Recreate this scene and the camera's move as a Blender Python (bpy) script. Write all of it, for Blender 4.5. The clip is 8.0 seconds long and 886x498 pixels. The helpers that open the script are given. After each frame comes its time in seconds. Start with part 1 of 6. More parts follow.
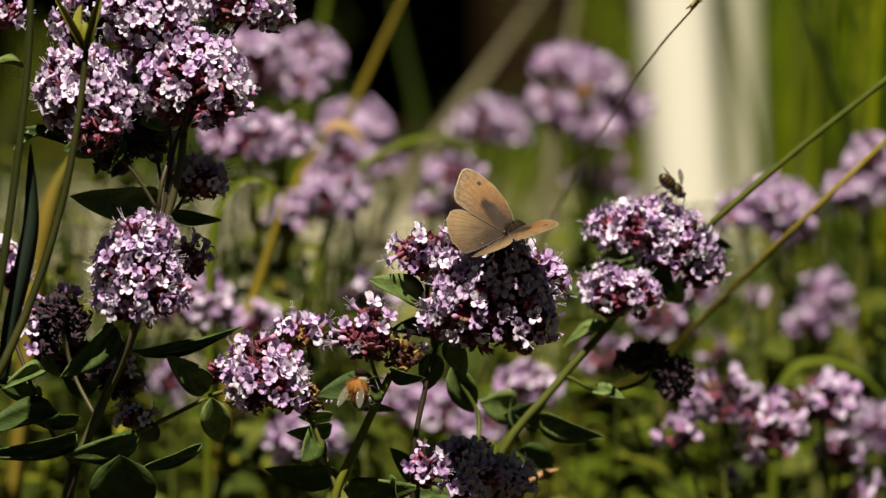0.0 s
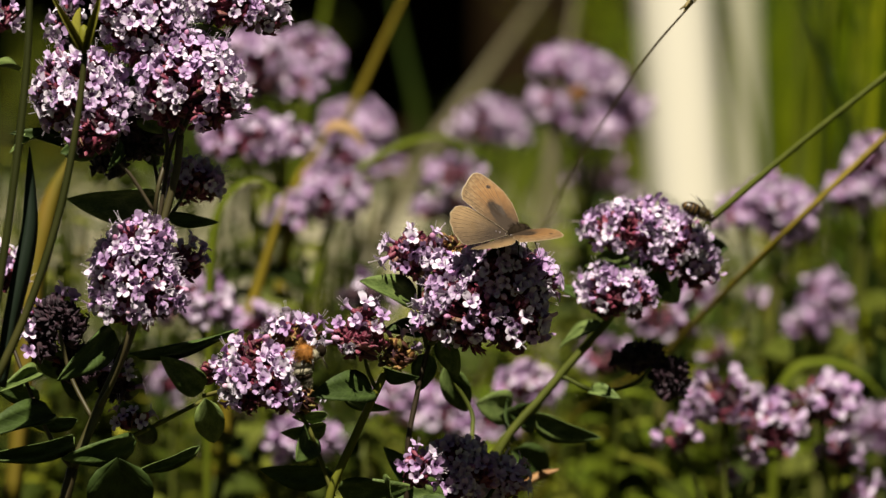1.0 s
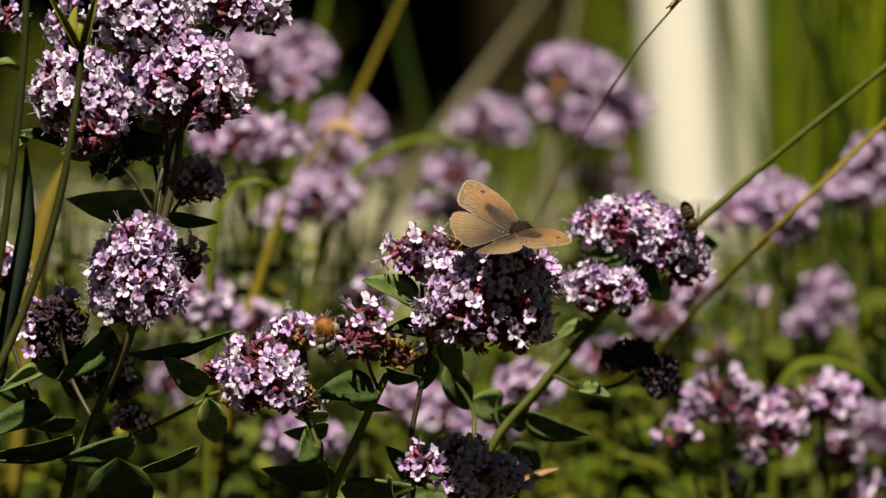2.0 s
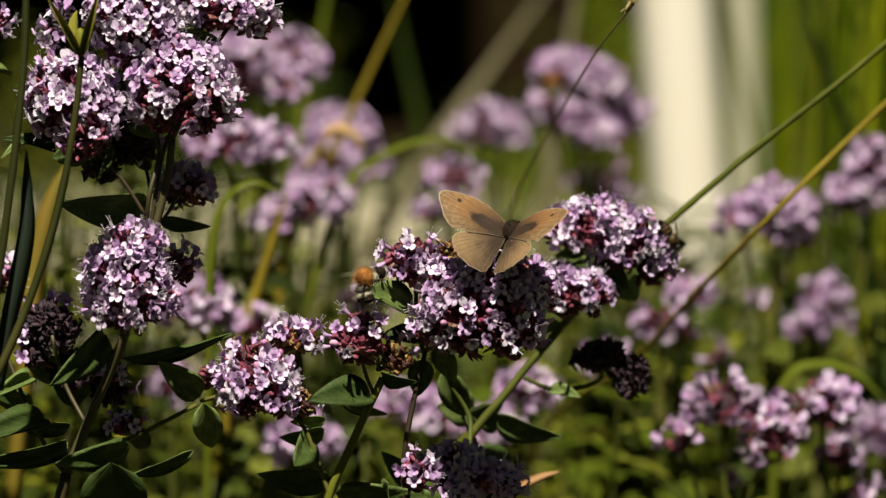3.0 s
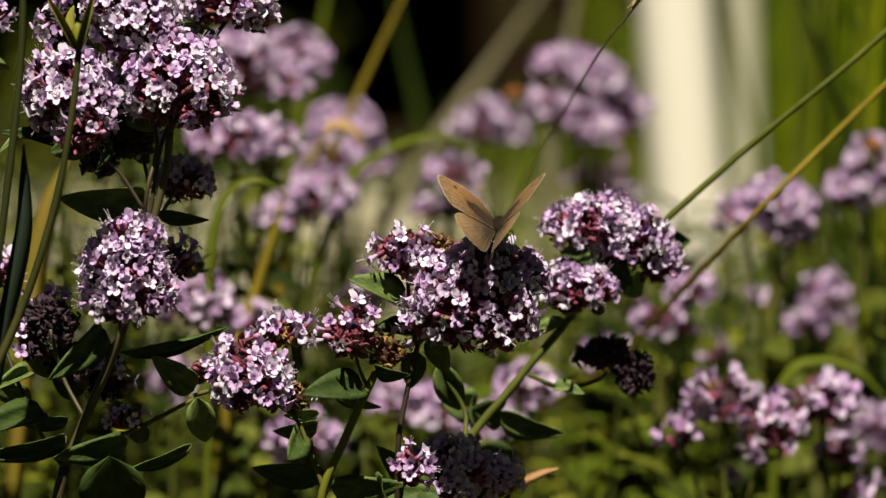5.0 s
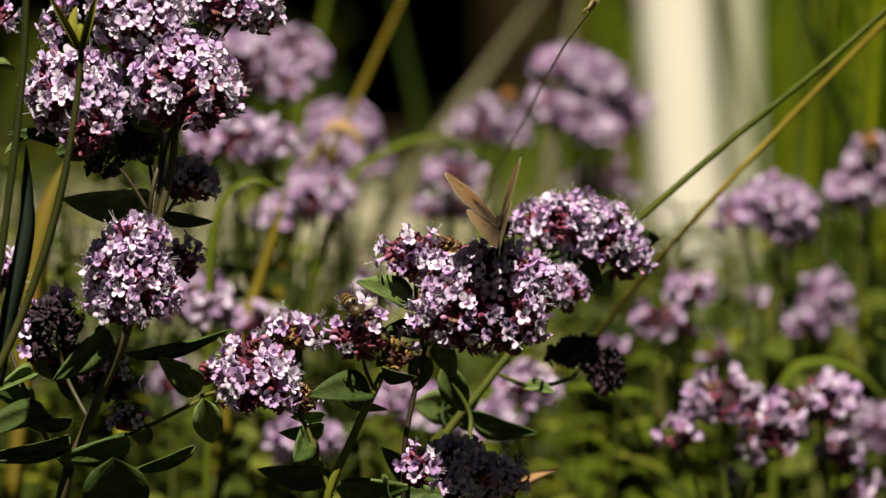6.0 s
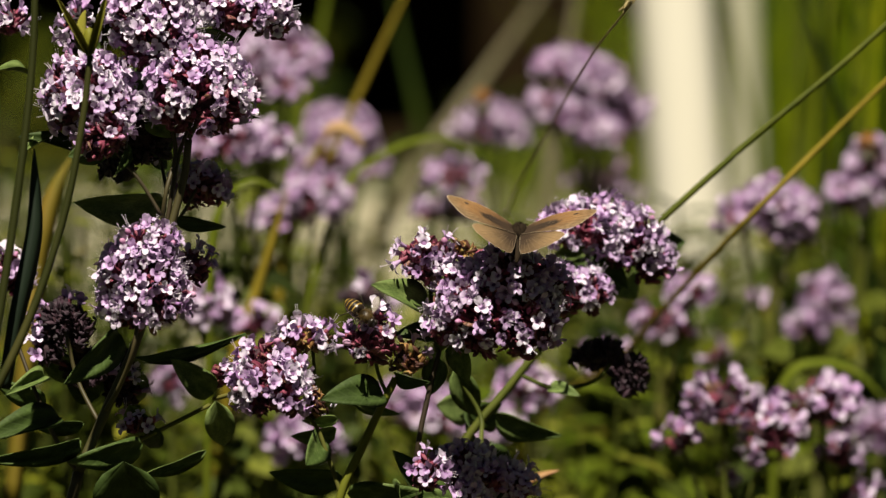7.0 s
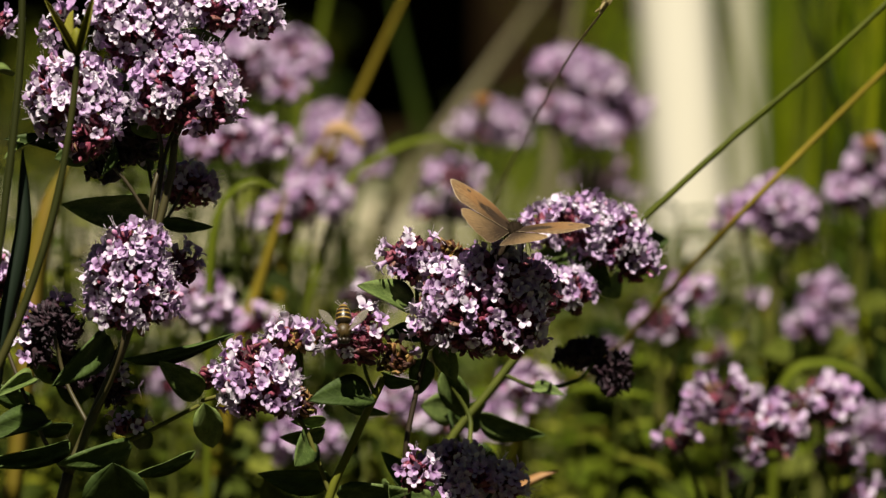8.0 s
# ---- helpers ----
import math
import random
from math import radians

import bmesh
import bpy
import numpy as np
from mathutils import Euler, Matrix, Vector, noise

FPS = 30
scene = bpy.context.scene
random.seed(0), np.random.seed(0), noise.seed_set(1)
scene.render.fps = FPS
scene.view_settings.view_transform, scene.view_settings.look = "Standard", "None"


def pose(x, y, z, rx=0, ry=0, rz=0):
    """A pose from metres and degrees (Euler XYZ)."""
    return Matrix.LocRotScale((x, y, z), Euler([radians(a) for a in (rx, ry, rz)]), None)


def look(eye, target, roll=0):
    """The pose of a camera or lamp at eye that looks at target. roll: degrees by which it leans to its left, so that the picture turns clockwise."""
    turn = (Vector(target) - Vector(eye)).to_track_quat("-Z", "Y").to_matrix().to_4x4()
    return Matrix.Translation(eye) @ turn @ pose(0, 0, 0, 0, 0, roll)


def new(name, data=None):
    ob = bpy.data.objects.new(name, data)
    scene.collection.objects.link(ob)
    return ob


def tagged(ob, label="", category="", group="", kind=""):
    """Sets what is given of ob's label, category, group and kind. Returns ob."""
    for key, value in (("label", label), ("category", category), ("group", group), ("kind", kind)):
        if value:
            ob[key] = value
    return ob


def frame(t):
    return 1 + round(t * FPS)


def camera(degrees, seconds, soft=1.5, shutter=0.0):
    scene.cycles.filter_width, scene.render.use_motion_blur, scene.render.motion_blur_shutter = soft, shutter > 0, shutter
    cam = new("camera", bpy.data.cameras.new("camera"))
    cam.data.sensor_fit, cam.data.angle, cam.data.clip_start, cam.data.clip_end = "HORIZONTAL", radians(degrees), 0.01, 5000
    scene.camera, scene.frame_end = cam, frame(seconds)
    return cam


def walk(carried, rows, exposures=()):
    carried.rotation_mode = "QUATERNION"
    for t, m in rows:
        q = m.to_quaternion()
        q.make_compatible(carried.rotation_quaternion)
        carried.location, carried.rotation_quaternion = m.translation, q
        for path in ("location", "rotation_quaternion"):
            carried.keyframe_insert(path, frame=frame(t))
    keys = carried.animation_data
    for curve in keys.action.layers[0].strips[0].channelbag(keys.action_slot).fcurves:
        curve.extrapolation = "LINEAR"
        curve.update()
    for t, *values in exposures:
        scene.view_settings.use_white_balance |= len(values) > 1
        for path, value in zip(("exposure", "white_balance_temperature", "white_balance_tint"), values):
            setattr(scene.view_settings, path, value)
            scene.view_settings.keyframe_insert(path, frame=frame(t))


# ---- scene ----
# camera: a long lens on a stand, trembling a little
FOCUS = 1.594
EYE = (0.0, 0.0, 0.72)
cam = camera(9.0, 8.0, soft=1.35)
cam.data.dof.use_dof = True
cam.data.dof.focus_distance = FOCUS
cam.data.dof.aperture_fstop = 13.0
TREMBLE = ((0, 0.0000), (0.5, 0.0173), (1, 0.0058), (1.5, -0.0144), (3, 0.0288), (3.5, 0.0086), (4, -0.0086), (4.5, -0.0086), (6, 0.0029), (6.5, 0.0000), (7, 0.0144), (7.5, 0.0144), (8, 0.0173))
walk(cam, [(t, pose(*EYE, 84.0 + a, 0, 0)) for t, a in TREMBLE])

# ---- light: high summer sun from behind the camera ----
SUN_WAY = Vector((-0.05, -0.43, 0.90)).normalized()
world = bpy.data.worlds.new("sky")
scene.world = world
world.use_nodes = True
wn = world.node_tree.nodes
sky = wn.new("ShaderNodeTexSky")
sky.sky_type, sky.sun_disc = "NISHITA", False
sky.sun_elevation = math.asin(SUN_WAY.z)
sky.sun_rotation = math.atan2(SUN_WAY.x, SUN_WAY.y)
wn["Background"].inputs[1].default_value = 0.0045
world.node_tree.links.new(sky.outputs[0], wn["Background"].inputs[0])
sun = new("sun", bpy.data.lights.new("sun", "SUN"))
sun.data.energy, sun.data.angle, sun.data.color = 5.0, radians(0.53), (1.0, 0.92, 0.765)
sun.matrix_world = look(SUN_WAY * 5, (0, 0, 0))
scene.view_settings.exposure = 0.98


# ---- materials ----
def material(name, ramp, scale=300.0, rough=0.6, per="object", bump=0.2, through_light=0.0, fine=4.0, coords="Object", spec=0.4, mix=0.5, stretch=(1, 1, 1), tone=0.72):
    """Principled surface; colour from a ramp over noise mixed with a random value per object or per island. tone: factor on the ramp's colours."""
    m = bpy.data.materials.new(name)
    m.use_nodes = True
    n, l = m.node_tree.nodes, m.node_tree.links
    b = n["Principled BSDF"]
    b.inputs["Roughness"].default_value = rough
    b.inputs["Specular IOR Level"].default_value = spec
    tex = n.new("ShaderNodeTexCoord")
    mp = n.new("ShaderNodeMapping")
    mp.inputs["Scale"].default_value = stretch
    l.new(tex.outputs[coords], mp.inputs[0])
    big = n.new("ShaderNodeTexNoise")
    big.inputs["Scale"].default_value, big.inputs["Detail"].default_value = scale, 4
    small = n.new("ShaderNodeTexNoise")
    small.inputs["Scale"].default_value, small.inputs["Detail"].default_value = scale * fine, 5
    l.new(mp.outputs[0], big.inputs["Vector"])
    l.new(mp.outputs[0], small.inputs["Vector"])
    if per == "object":
        rnd = n.new("ShaderNodeObjectInfo").outputs["Random"]
    else:
        rnd = n.new("ShaderNodeNewGeometry").outputs["Random Per Island"]
    a = n.new("ShaderNodeMix")
    a.inputs[0].default_value = mix
    l.new(big.outputs["Fac"], a.inputs[2])
    l.new(rnd, a.inputs[3])
    c = n.new("ShaderNodeMix")
    c.inputs[0].default_value = 0.25
    l.new(a.outputs[0], c.inputs[2])
    l.new(small.outputs["Fac"], c.inputs[3])
    r = n.new("ShaderNodeValToRGB")
    els = r.color_ramp.elements
    while len(els) < len(ramp):
        els.new(0.5)
    for e, (p, col) in zip(els, ramp):
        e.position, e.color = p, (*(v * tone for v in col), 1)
    l.new(c.outputs[0], r.inputs[0])
    l.new(r.outputs[0], b.inputs["Base Color"])
    if bump:
        bp = n.new("ShaderNodeBump")
        bp.inputs["Strength"].default_value, bp.inputs["Distance"].default_value = bump, 0.0004
        l.new(small.outputs["Fac"], bp.inputs["Height"])
        l.new(bp.outputs[0], b.inputs["Normal"])
    if through_light:
        tr = n.new("ShaderNodeBsdfTranslucent")
        l.new(r.outputs[0], tr.inputs[0])
        ms = n.new("ShaderNodeMixShader")
        ms.inputs[0].default_value = through_light
        l.new(b.outputs[0], ms.inputs[1])
        l.new(tr.outputs[0], ms.inputs[2])
        l.new(ms.outputs[0], n["Material Output"].inputs[0])
    return m


PETAL = material("petal", [(0.2, (0.49, 0.26, 0.58)), (0.42, (0.66, 0.47, 0.76)), (0.66, (0.87, 0.79, 0.93))], 700, 0.5, bump=0.15, through_light=0.14, mix=0.6)
PETAL_BUD = material("petal_bud", [(0.2, (0.34, 0.11, 0.26)), (0.5, (0.52, 0.24, 0.42)), (0.8, (0.70, 0.46, 0.62))], 700, 0.5, bump=0.15, mix=0.7)
PETAL_JOINED = material("petal_far", [(0.2, (0.36, 0.16, 0.39)), (0.45, (0.54, 0.35, 0.60)), (0.7, (0.77, 0.65, 0.82))], 60, 0.6, per="island", bump=0, through_light=0.2, mix=0.6)
CALYX = material("calyx", [(0.18, (0.030, 0.005, 0.012)), (0.38, (0.11, 0.013, 0.034)), (0.56, (0.24, 0.042, 0.080)), (0.70, (0.28, 0.065, 0.11)), (0.82, (0.18, 0.10, 0.045))], 900, 0.5, per="island", mix=0.85, bump=0.5)
BROWN_CALYX = material("calyx_spent", [(0.16, (0.035, 0.010, 0.008)), (0.36, (0.11, 0.035, 0.016)), (0.54, (0.26, 0.12, 0.03)), (0.70, (0.36, 0.22, 0.06)), (0.82, (0.22, 0.20, 0.05)), (0.92, (0.15, 0.03, 0.04))], 900, 0.6, per="island", mix=0.85, bump=0.5)
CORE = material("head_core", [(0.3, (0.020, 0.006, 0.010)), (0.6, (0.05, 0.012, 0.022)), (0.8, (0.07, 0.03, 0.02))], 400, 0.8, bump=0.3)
THROAT = material("throat", [(0.3, (0.08, 0.025, 0.09)), (0.7, (0.22, 0.09, 0.24))], 500, 0.7, bump=0)
STAMEN = material("stamen", [(0.3, (0.62, 0.5, 0.62)), (0.7, (0.8, 0.74, 0.8))], 500, 0.6, bump=0, through_light=0.2)
# near-black copy of the calyx: shade on the heads put into the colour
SHADED_CALYX = material("calyx_shaded", [(0.25, (0.012, 0.007, 0.011)), (0.5, (0.028, 0.012, 0.022)), (0.75, (0.060, 0.025, 0.042))], 300, 0.7, per="island", mix=0.6)
STEM = material("stem", [(0.3, (0.048, 0.062, 0.009)), (0.55, (0.094, 0.108, 0.016)), (0.8, (0.155, 0.13, 0.038))], 60, 0.6, stretch=(1, 1, 0.2), spec=0.15)
RED_STEM = material("stem_dark", [(0.3, (0.030, 0.018, 0.009)), (0.6, (0.055, 0.042, 0.014)), (0.8, (0.075, 0.075, 0.02))], 60, 0.55, stretch=(1, 1, 0.2))
LEAF = material("leaf", [(0.25, (0.016, 0.028, 0.005)), (0.5, (0.058, 0.094, 0.020)), (0.75, (0.23, 0.30, 0.092))], 3.5, 0.6, bump=0, through_light=0.05, mix=0.4, spec=0.16, fine=9)


def add_veins(m):
    """Midrib and side veins on a leaf whose length is x from 0 to 1: paler lines and a quilted relief."""
    n, l = m.node_tree.nodes, m.node_tree.links
    b = n["Principled BSDF"]

    def calc(op, a, c=0.0, d=None):
        k = n.new("ShaderNodeMath")
        k.operation = op
        for i, v in enumerate((a, c, d)):
            if v is None:
                continue
            if isinstance(v, (int, float)):
                k.inputs[i].default_value = v
            else:
                l.new(v, k.inputs[i])
        return k.outputs[0]

    sep = n.new("ShaderNodeSeparateXYZ")
    l.new(n.new("ShaderNodeTexCoord").outputs["Object"], sep.inputs[0])
    y = calc("ABSOLUTE", sep.outputs[1])
    u = calc("MULTIPLY_ADD", y, -5.0, calc("MULTIPLY", sep.outputs[0], 6.5))
    side = calc("ABSOLUTE", calc("SUBTRACT", calc("FRACT", u), 0.5))
    rib = calc("MINIMUM", calc("MULTIPLY", y, 18.0), calc("MULTIPLY", calc("SUBTRACT", 0.5, side), 5.0))
    line = calc("SUBTRACT", 1.0, calc("MINIMUM", rib, 1.0))
    mx = n.new("ShaderNodeMix")
    mx.data_type = "RGBA"
    l.new(calc("MULTIPLY", line, 0.07), mx.inputs[0])
    old = b.inputs["Base Color"].links[0].from_socket
    l.new(old, mx.inputs[6])
    mx.inputs[7].default_value = (0.12, 0.16, 0.065, 1)
    l.new(mx.outputs[2], b.inputs["Base Color"])
    bp = n.new("ShaderNodeBump")
    bp.inputs["Strength"].default_value, bp.inputs["Distance"].default_value = 0.12, 0.0006
    bp.invert = True
    l.new(line, bp.inputs["Height"])
    l.new(bp.outputs[0], b.inputs["Normal"])


add_veins(LEAF)
FAR_LEAF = material("leaf_far", [(0.28, (0.012, 0.020, 0.002)), (0.46, (0.060, 0.080, 0.006)), (0.62, (0.24, 0.25, 0.018)), (0.78, (0.22, 0.12, 0.03))], 26, 0.55, per="island", bump=0, through_light=0.28, mix=0.42, spec=0.1)
FAR_LEAF_ONE = material("leaf_behind", [(0.25, (0.018, 0.028, 0.004)), (0.48, (0.055, 0.075, 0.009)), (0.70, (0.15, 0.165, 0.022))], 8, 0.6, bump=0, through_light=0.2, mix=0.7, spec=0.1)
GREY_STRAW = material("grey_straw", [(0.25, (0.13, 0.115, 0.06)), (0.55, (0.20, 0.175, 0.10)), (0.8, (0.28, 0.25, 0.15))], 60, 0.7, per="island", mix=0.5, stretch=(1, 1, 0.2), spec=0.1)
BUD_GREEN = material("bud_green", [(0.25, (0.10, 0.11, 0.010)), (0.55, (0.22, 0.22, 0.022)), (0.8, (0.36, 0.32, 0.06))], 30, 0.5, through_light=0.25, spec=0.15)
GRASS = material("grass", [(0.25, (0.09, 0.13, 0.010)), (0.55, (0.20, 0.25, 0.022)), (0.8, (0.34, 0.34, 0.05))], 20, 0.5, per="island", through_light=0.42, mix=0.6, bump=0.1, spec=0.06)
# shaded copy of the leaf: the shade is in the colour
SHADE_LEAF = material("leaf_shaded", [(0.25, (0.012, 0.022, 0.004)), (0.5, (0.030, 0.050, 0.008)), (0.75, (0.07, 0.090, 0.008))], 8, 0.7, per="island", bump=0, through_light=0.1, mix=0.7, spec=0.04)
MEADOW = material("meadow_green", [(0.25, (0.07, 0.13, 0.003)), (0.5, (0.19, 0.27, 0.006)), (0.75, (0.38, 0.42, 0.014))], 20, 0.5, per="island", through_light=0.42, mix=0.6, bump=0.1, spec=0.06)
STRAW = material("straw", [(0.25, (0.22, 0.16, 0.05)), (0.55, (0.36, 0.28, 0.11)), (0.8, (0.5, 0.42, 0.2))], 60, 0.6, per="island", through_light=0.15, mix=0.5, stretch=(1, 1, 0.2))
OLIVE_STRAW = material("olive_stalk", [(0.25, (0.12, 0.09, 0.008)), (0.55, (0.22, 0.165, 0.014)), (0.8, (0.34, 0.25, 0.03))], 60, 0.6, per="island", stretch=(1, 1, 0.2), spec=0.12)
WEED_STEM = material("weed_stem", [(0.3, (0.014, 0.019, 0.003)), (0.6, (0.030, 0.034, 0.006)), (0.8, (0.085, 0.075, 0.02))], 40, 0.5, stretch=(1, 1, 0.2), spec=0.2)
DEEP_GREEN = material("deep_green", [(0.3, (0.008, 0.015, 0.009)), (0.6, (0.016, 0.027, 0.015)), (0.8, (0.05, 0.065, 0.035))], 90, 0.5, stretch=(1, 1, 0.2), spec=0.2)
BROWN_STALK = material("brown_stalk", [(0.3, (0.19, 0.13, 0.055)), (0.7, (0.33, 0.25, 0.12))], 60, 0.6, stretch=(1, 1, 0.2))
GREEN_STALK = material("green_stalk", [(0.3, (0.055, 0.070, 0.006)), (0.7, (0.14, 0.15, 0.015))], 60, 0.55, stretch=(1, 1, 0.2), spec=0.15)
YELLOWED = material("yellowed_leaf", [(0.3, (0.13, 0.13, 0.006)), (0.55, (0.24, 0.18, 0.012)), (0.8, (0.34, 0.17, 0.03))], 60, 0.6, through_light=0.3, stretch=(1, 1, 0.4), mix=0.2)
ORANGE = material("withered_leaf", [(0.3, (0.45, 0.22, 0.08)), (0.7, (0.62, 0.42, 0.2))], 120, 0.6, through_light=0.3)


# ---- mesh building ----
class Geo:
    """Gathers points, faces and a material number per face."""

    def __init__(self):
        self.v, self.f, self.m = [], [], []

    def add(self, pts, faces, mat=0):
        o = len(self.v)
        self.v.extend(tuple(p) for p in pts)
        self.f.extend(tuple(i + o for i in q) for q in faces)
        self.m.extend([mat] * len(faces))

    def mesh(self, name, mats, smooth=True):
        me = bpy.data.meshes.new(name)
        me.from_pydata(self.v, [], self.f)
        for m in mats:
            me.materials.append(m)
        me.polygons.foreach_set("material_index", self.m)
        me.polygons.foreach_set("use_smooth", [smooth] * len(self.f))
        me.update()
        return me


def turn_to(way, up=(0, 0, 1)):
    """Rotation whose z axis runs along way."""
    z = Vector(way).normalized()
    x = Vector(up).cross(z)
    if x.length < 1e-4:
        x = Vector((1, 0, 0)).cross(z)
    x.normalize()
    return Matrix((x, z.cross(x), z)).transposed()


def tube(g, pts, radii, sides=6, mat=0, cap=True):
    pts = [Vector(p) for p in pts]
    n = len(pts)
    rings, up = [], Vector((0.3, 1, 0.1))
    for i, p in enumerate(pts):
        way = (pts[min(i + 1, n - 1)] - pts[max(i - 1, 0)])
        m = turn_to(way, up)
        r = radii[i] if hasattr(radii, "__len__") else radii
        rings += [p + m @ Vector((r * math.cos(a), r * math.sin(a), 0)) for a in (2 * math.pi * k / sides for k in range(sides))]
    faces = [(i * sides + k, i * sides + (k + 1) % sides, (i + 1) * sides + (k + 1) % sides, (i + 1) * sides + k) for i in range(n - 1) for k in range(sides)]
    if cap:
        faces += [tuple(reversed(range(sides))), tuple(range((n - 1) * sides, n * sides))]
    g.add(rings, faces, mat)


def curve(points, steps=5):
    """Smooth line through the points, with tangents no longer than each piece."""
    p = [Vector(q) for q in points]
    p = [p[0] * 2 - p[1]] + p + [p[-1] * 2 - p[-2]]
    out = []
    for i in range(1, len(p) - 2):
        a, b, c, d = p[i - 1:i + 3]
        n = (c - b).length
        u, v = (c - a).normalized() * n, (d - b).normalized() * n
        for k in range(steps):
            t = k / steps
            out.append(b * (2 * t ** 3 - 3 * t * t + 1) + u * (t ** 3 - 2 * t * t + t) + c * (3 * t * t - 2 * t ** 3) + v * (t ** 3 - t * t))
    out.append(p[-2])
    return out


def taper(a, b, n):
    return [a + (b - a) * i / (n - 1) for i in range(n)]


def ball(g, m, radii, u=8, v=5, mat=0, bumpy=0.0, rnd=random):
    """Ellipsoid at the pose m."""
    pts = [m @ Vector((0, 0, -radii[2]))]
    for j in range(1, v):
        t = math.pi * j / v
        for i in range(u):
            a = 2 * math.pi * (i + 0.5 * (j % 2)) / u
            k = 1 + bumpy * (rnd.random() - 0.5)
            pts.append(m @ Vector((radii[0] * math.sin(t) * math.cos(a) * k, radii[1] * math.sin(t) * math.sin(a) * k, -radii[2] * math.cos(t))))
    pts.append(m @ Vector((0, 0, radii[2])))
    last = len(pts) - 1
    f = [(0, 1 + (i + 1) % u, 1 + i) for i in range(u)]
    for j in range(v - 2):
        o = 1 + j * u
        f += [(o + i, o + (i + 1) % u, o + u + (i + 1) % u, o + u + i) for i in range(u)]
    o = 1 + (v - 2) * u
    f += [(o + i, o + (i + 1) % u, last) for i in range(u)]
    g.add(pts, f, mat)


def leaf_geo(g, m, length, width, mat=0, droop=0.25, fold=0.2, thick=0.00025, nx=7, tip=1.4, wave=0.0, both=True):
    """Ovate leaf along local x, upper side +z, folded at the midrib; two skins joined at the edge."""
    top = []
    for i in range(nx + 1):
        s = i / nx
        w = width * 0.5 * (math.sin(math.pi * min(s ** (1 / tip), 1)) ** 0.74 if 0 < s < 1 else 0.03)
        z0 = -droop * length * s * s
        for j in (-1, -0.5, 0, 0.5, 1):
            z = z0 + fold * w * abs(j) ** 1.3 + wave * width * math.sin(9 * s + 2.5 * j) * abs(j)
            top.append(Vector((length * s, w * j, z)))
    q = [(i * 5 + j, (i + 1) * 5 + j, (i + 1) * 5 + j + 1, i * 5 + j + 1) for i in range(nx) for j in range(4)]
    if not both:
        g.add([m @ p for p in top], q, mat)
        return
    k = len(top)
    low = [p - Vector((0, 0, thick)) for p in top]
    f = q + [tuple(reversed([a + k for a in b])) for b in q]
    for i in range(nx):
        f += [(i * 5, i * 5 + k, i * 5 + 5 + k, i * 5 + 5), (i * 5 + 4, i * 5 + 9, i * 5 + 9 + k, i * 5 + 4 + k)]
    g.add([m @ p for p in top + low], f, mat)


def blade(g, pts, width, mat=0, face=(0, -1, 0), keel=0.25):
    """Grass blade: a narrow keeled strip along the points, wide in the middle."""
    pts = curve(pts, 6)
    n = len(pts)
    v = []
    for i, p in enumerate(pts):
        way = (pts[min(i + 1, n - 1)] - pts[max(i - 1, 0)]).normalized()
        side = way.cross(Vector(face)).normalized()
        nor = side.cross(way)
        s = i / (n - 1)
        w = width * 0.5 * min(1, 0.55 + s) * (1 - s ** 3) + 0.00015
        v += [p - side * w, p - nor * keel * w, p + side * w, p + nor * 0.12 * w]
    f = [(i * 4 + k, i * 4 + (k + 1) % 4, i * 4 + 4 + (k + 1) % 4, i * 4 + 4 + k) for i in range(n - 1) for k in range(4)]
    f += [(3, 2, 1, 0), tuple(range(n * 4 - 4, n * 4))]
    g.add(v, f, mat)


def part(name, me, parent, label="", m=None):
    ob = new(name, me)
    ob.parent = parent
    if m is not None:
        ob.matrix_local = m
    return tagged(ob, label) if label else ob


def thing(name, at, label, category, group="", kind=""):
    ob = new(name)
    ob.empty_display_size = 0.01
    ob.location = at
    return tagged(ob, label, category, group, kind)


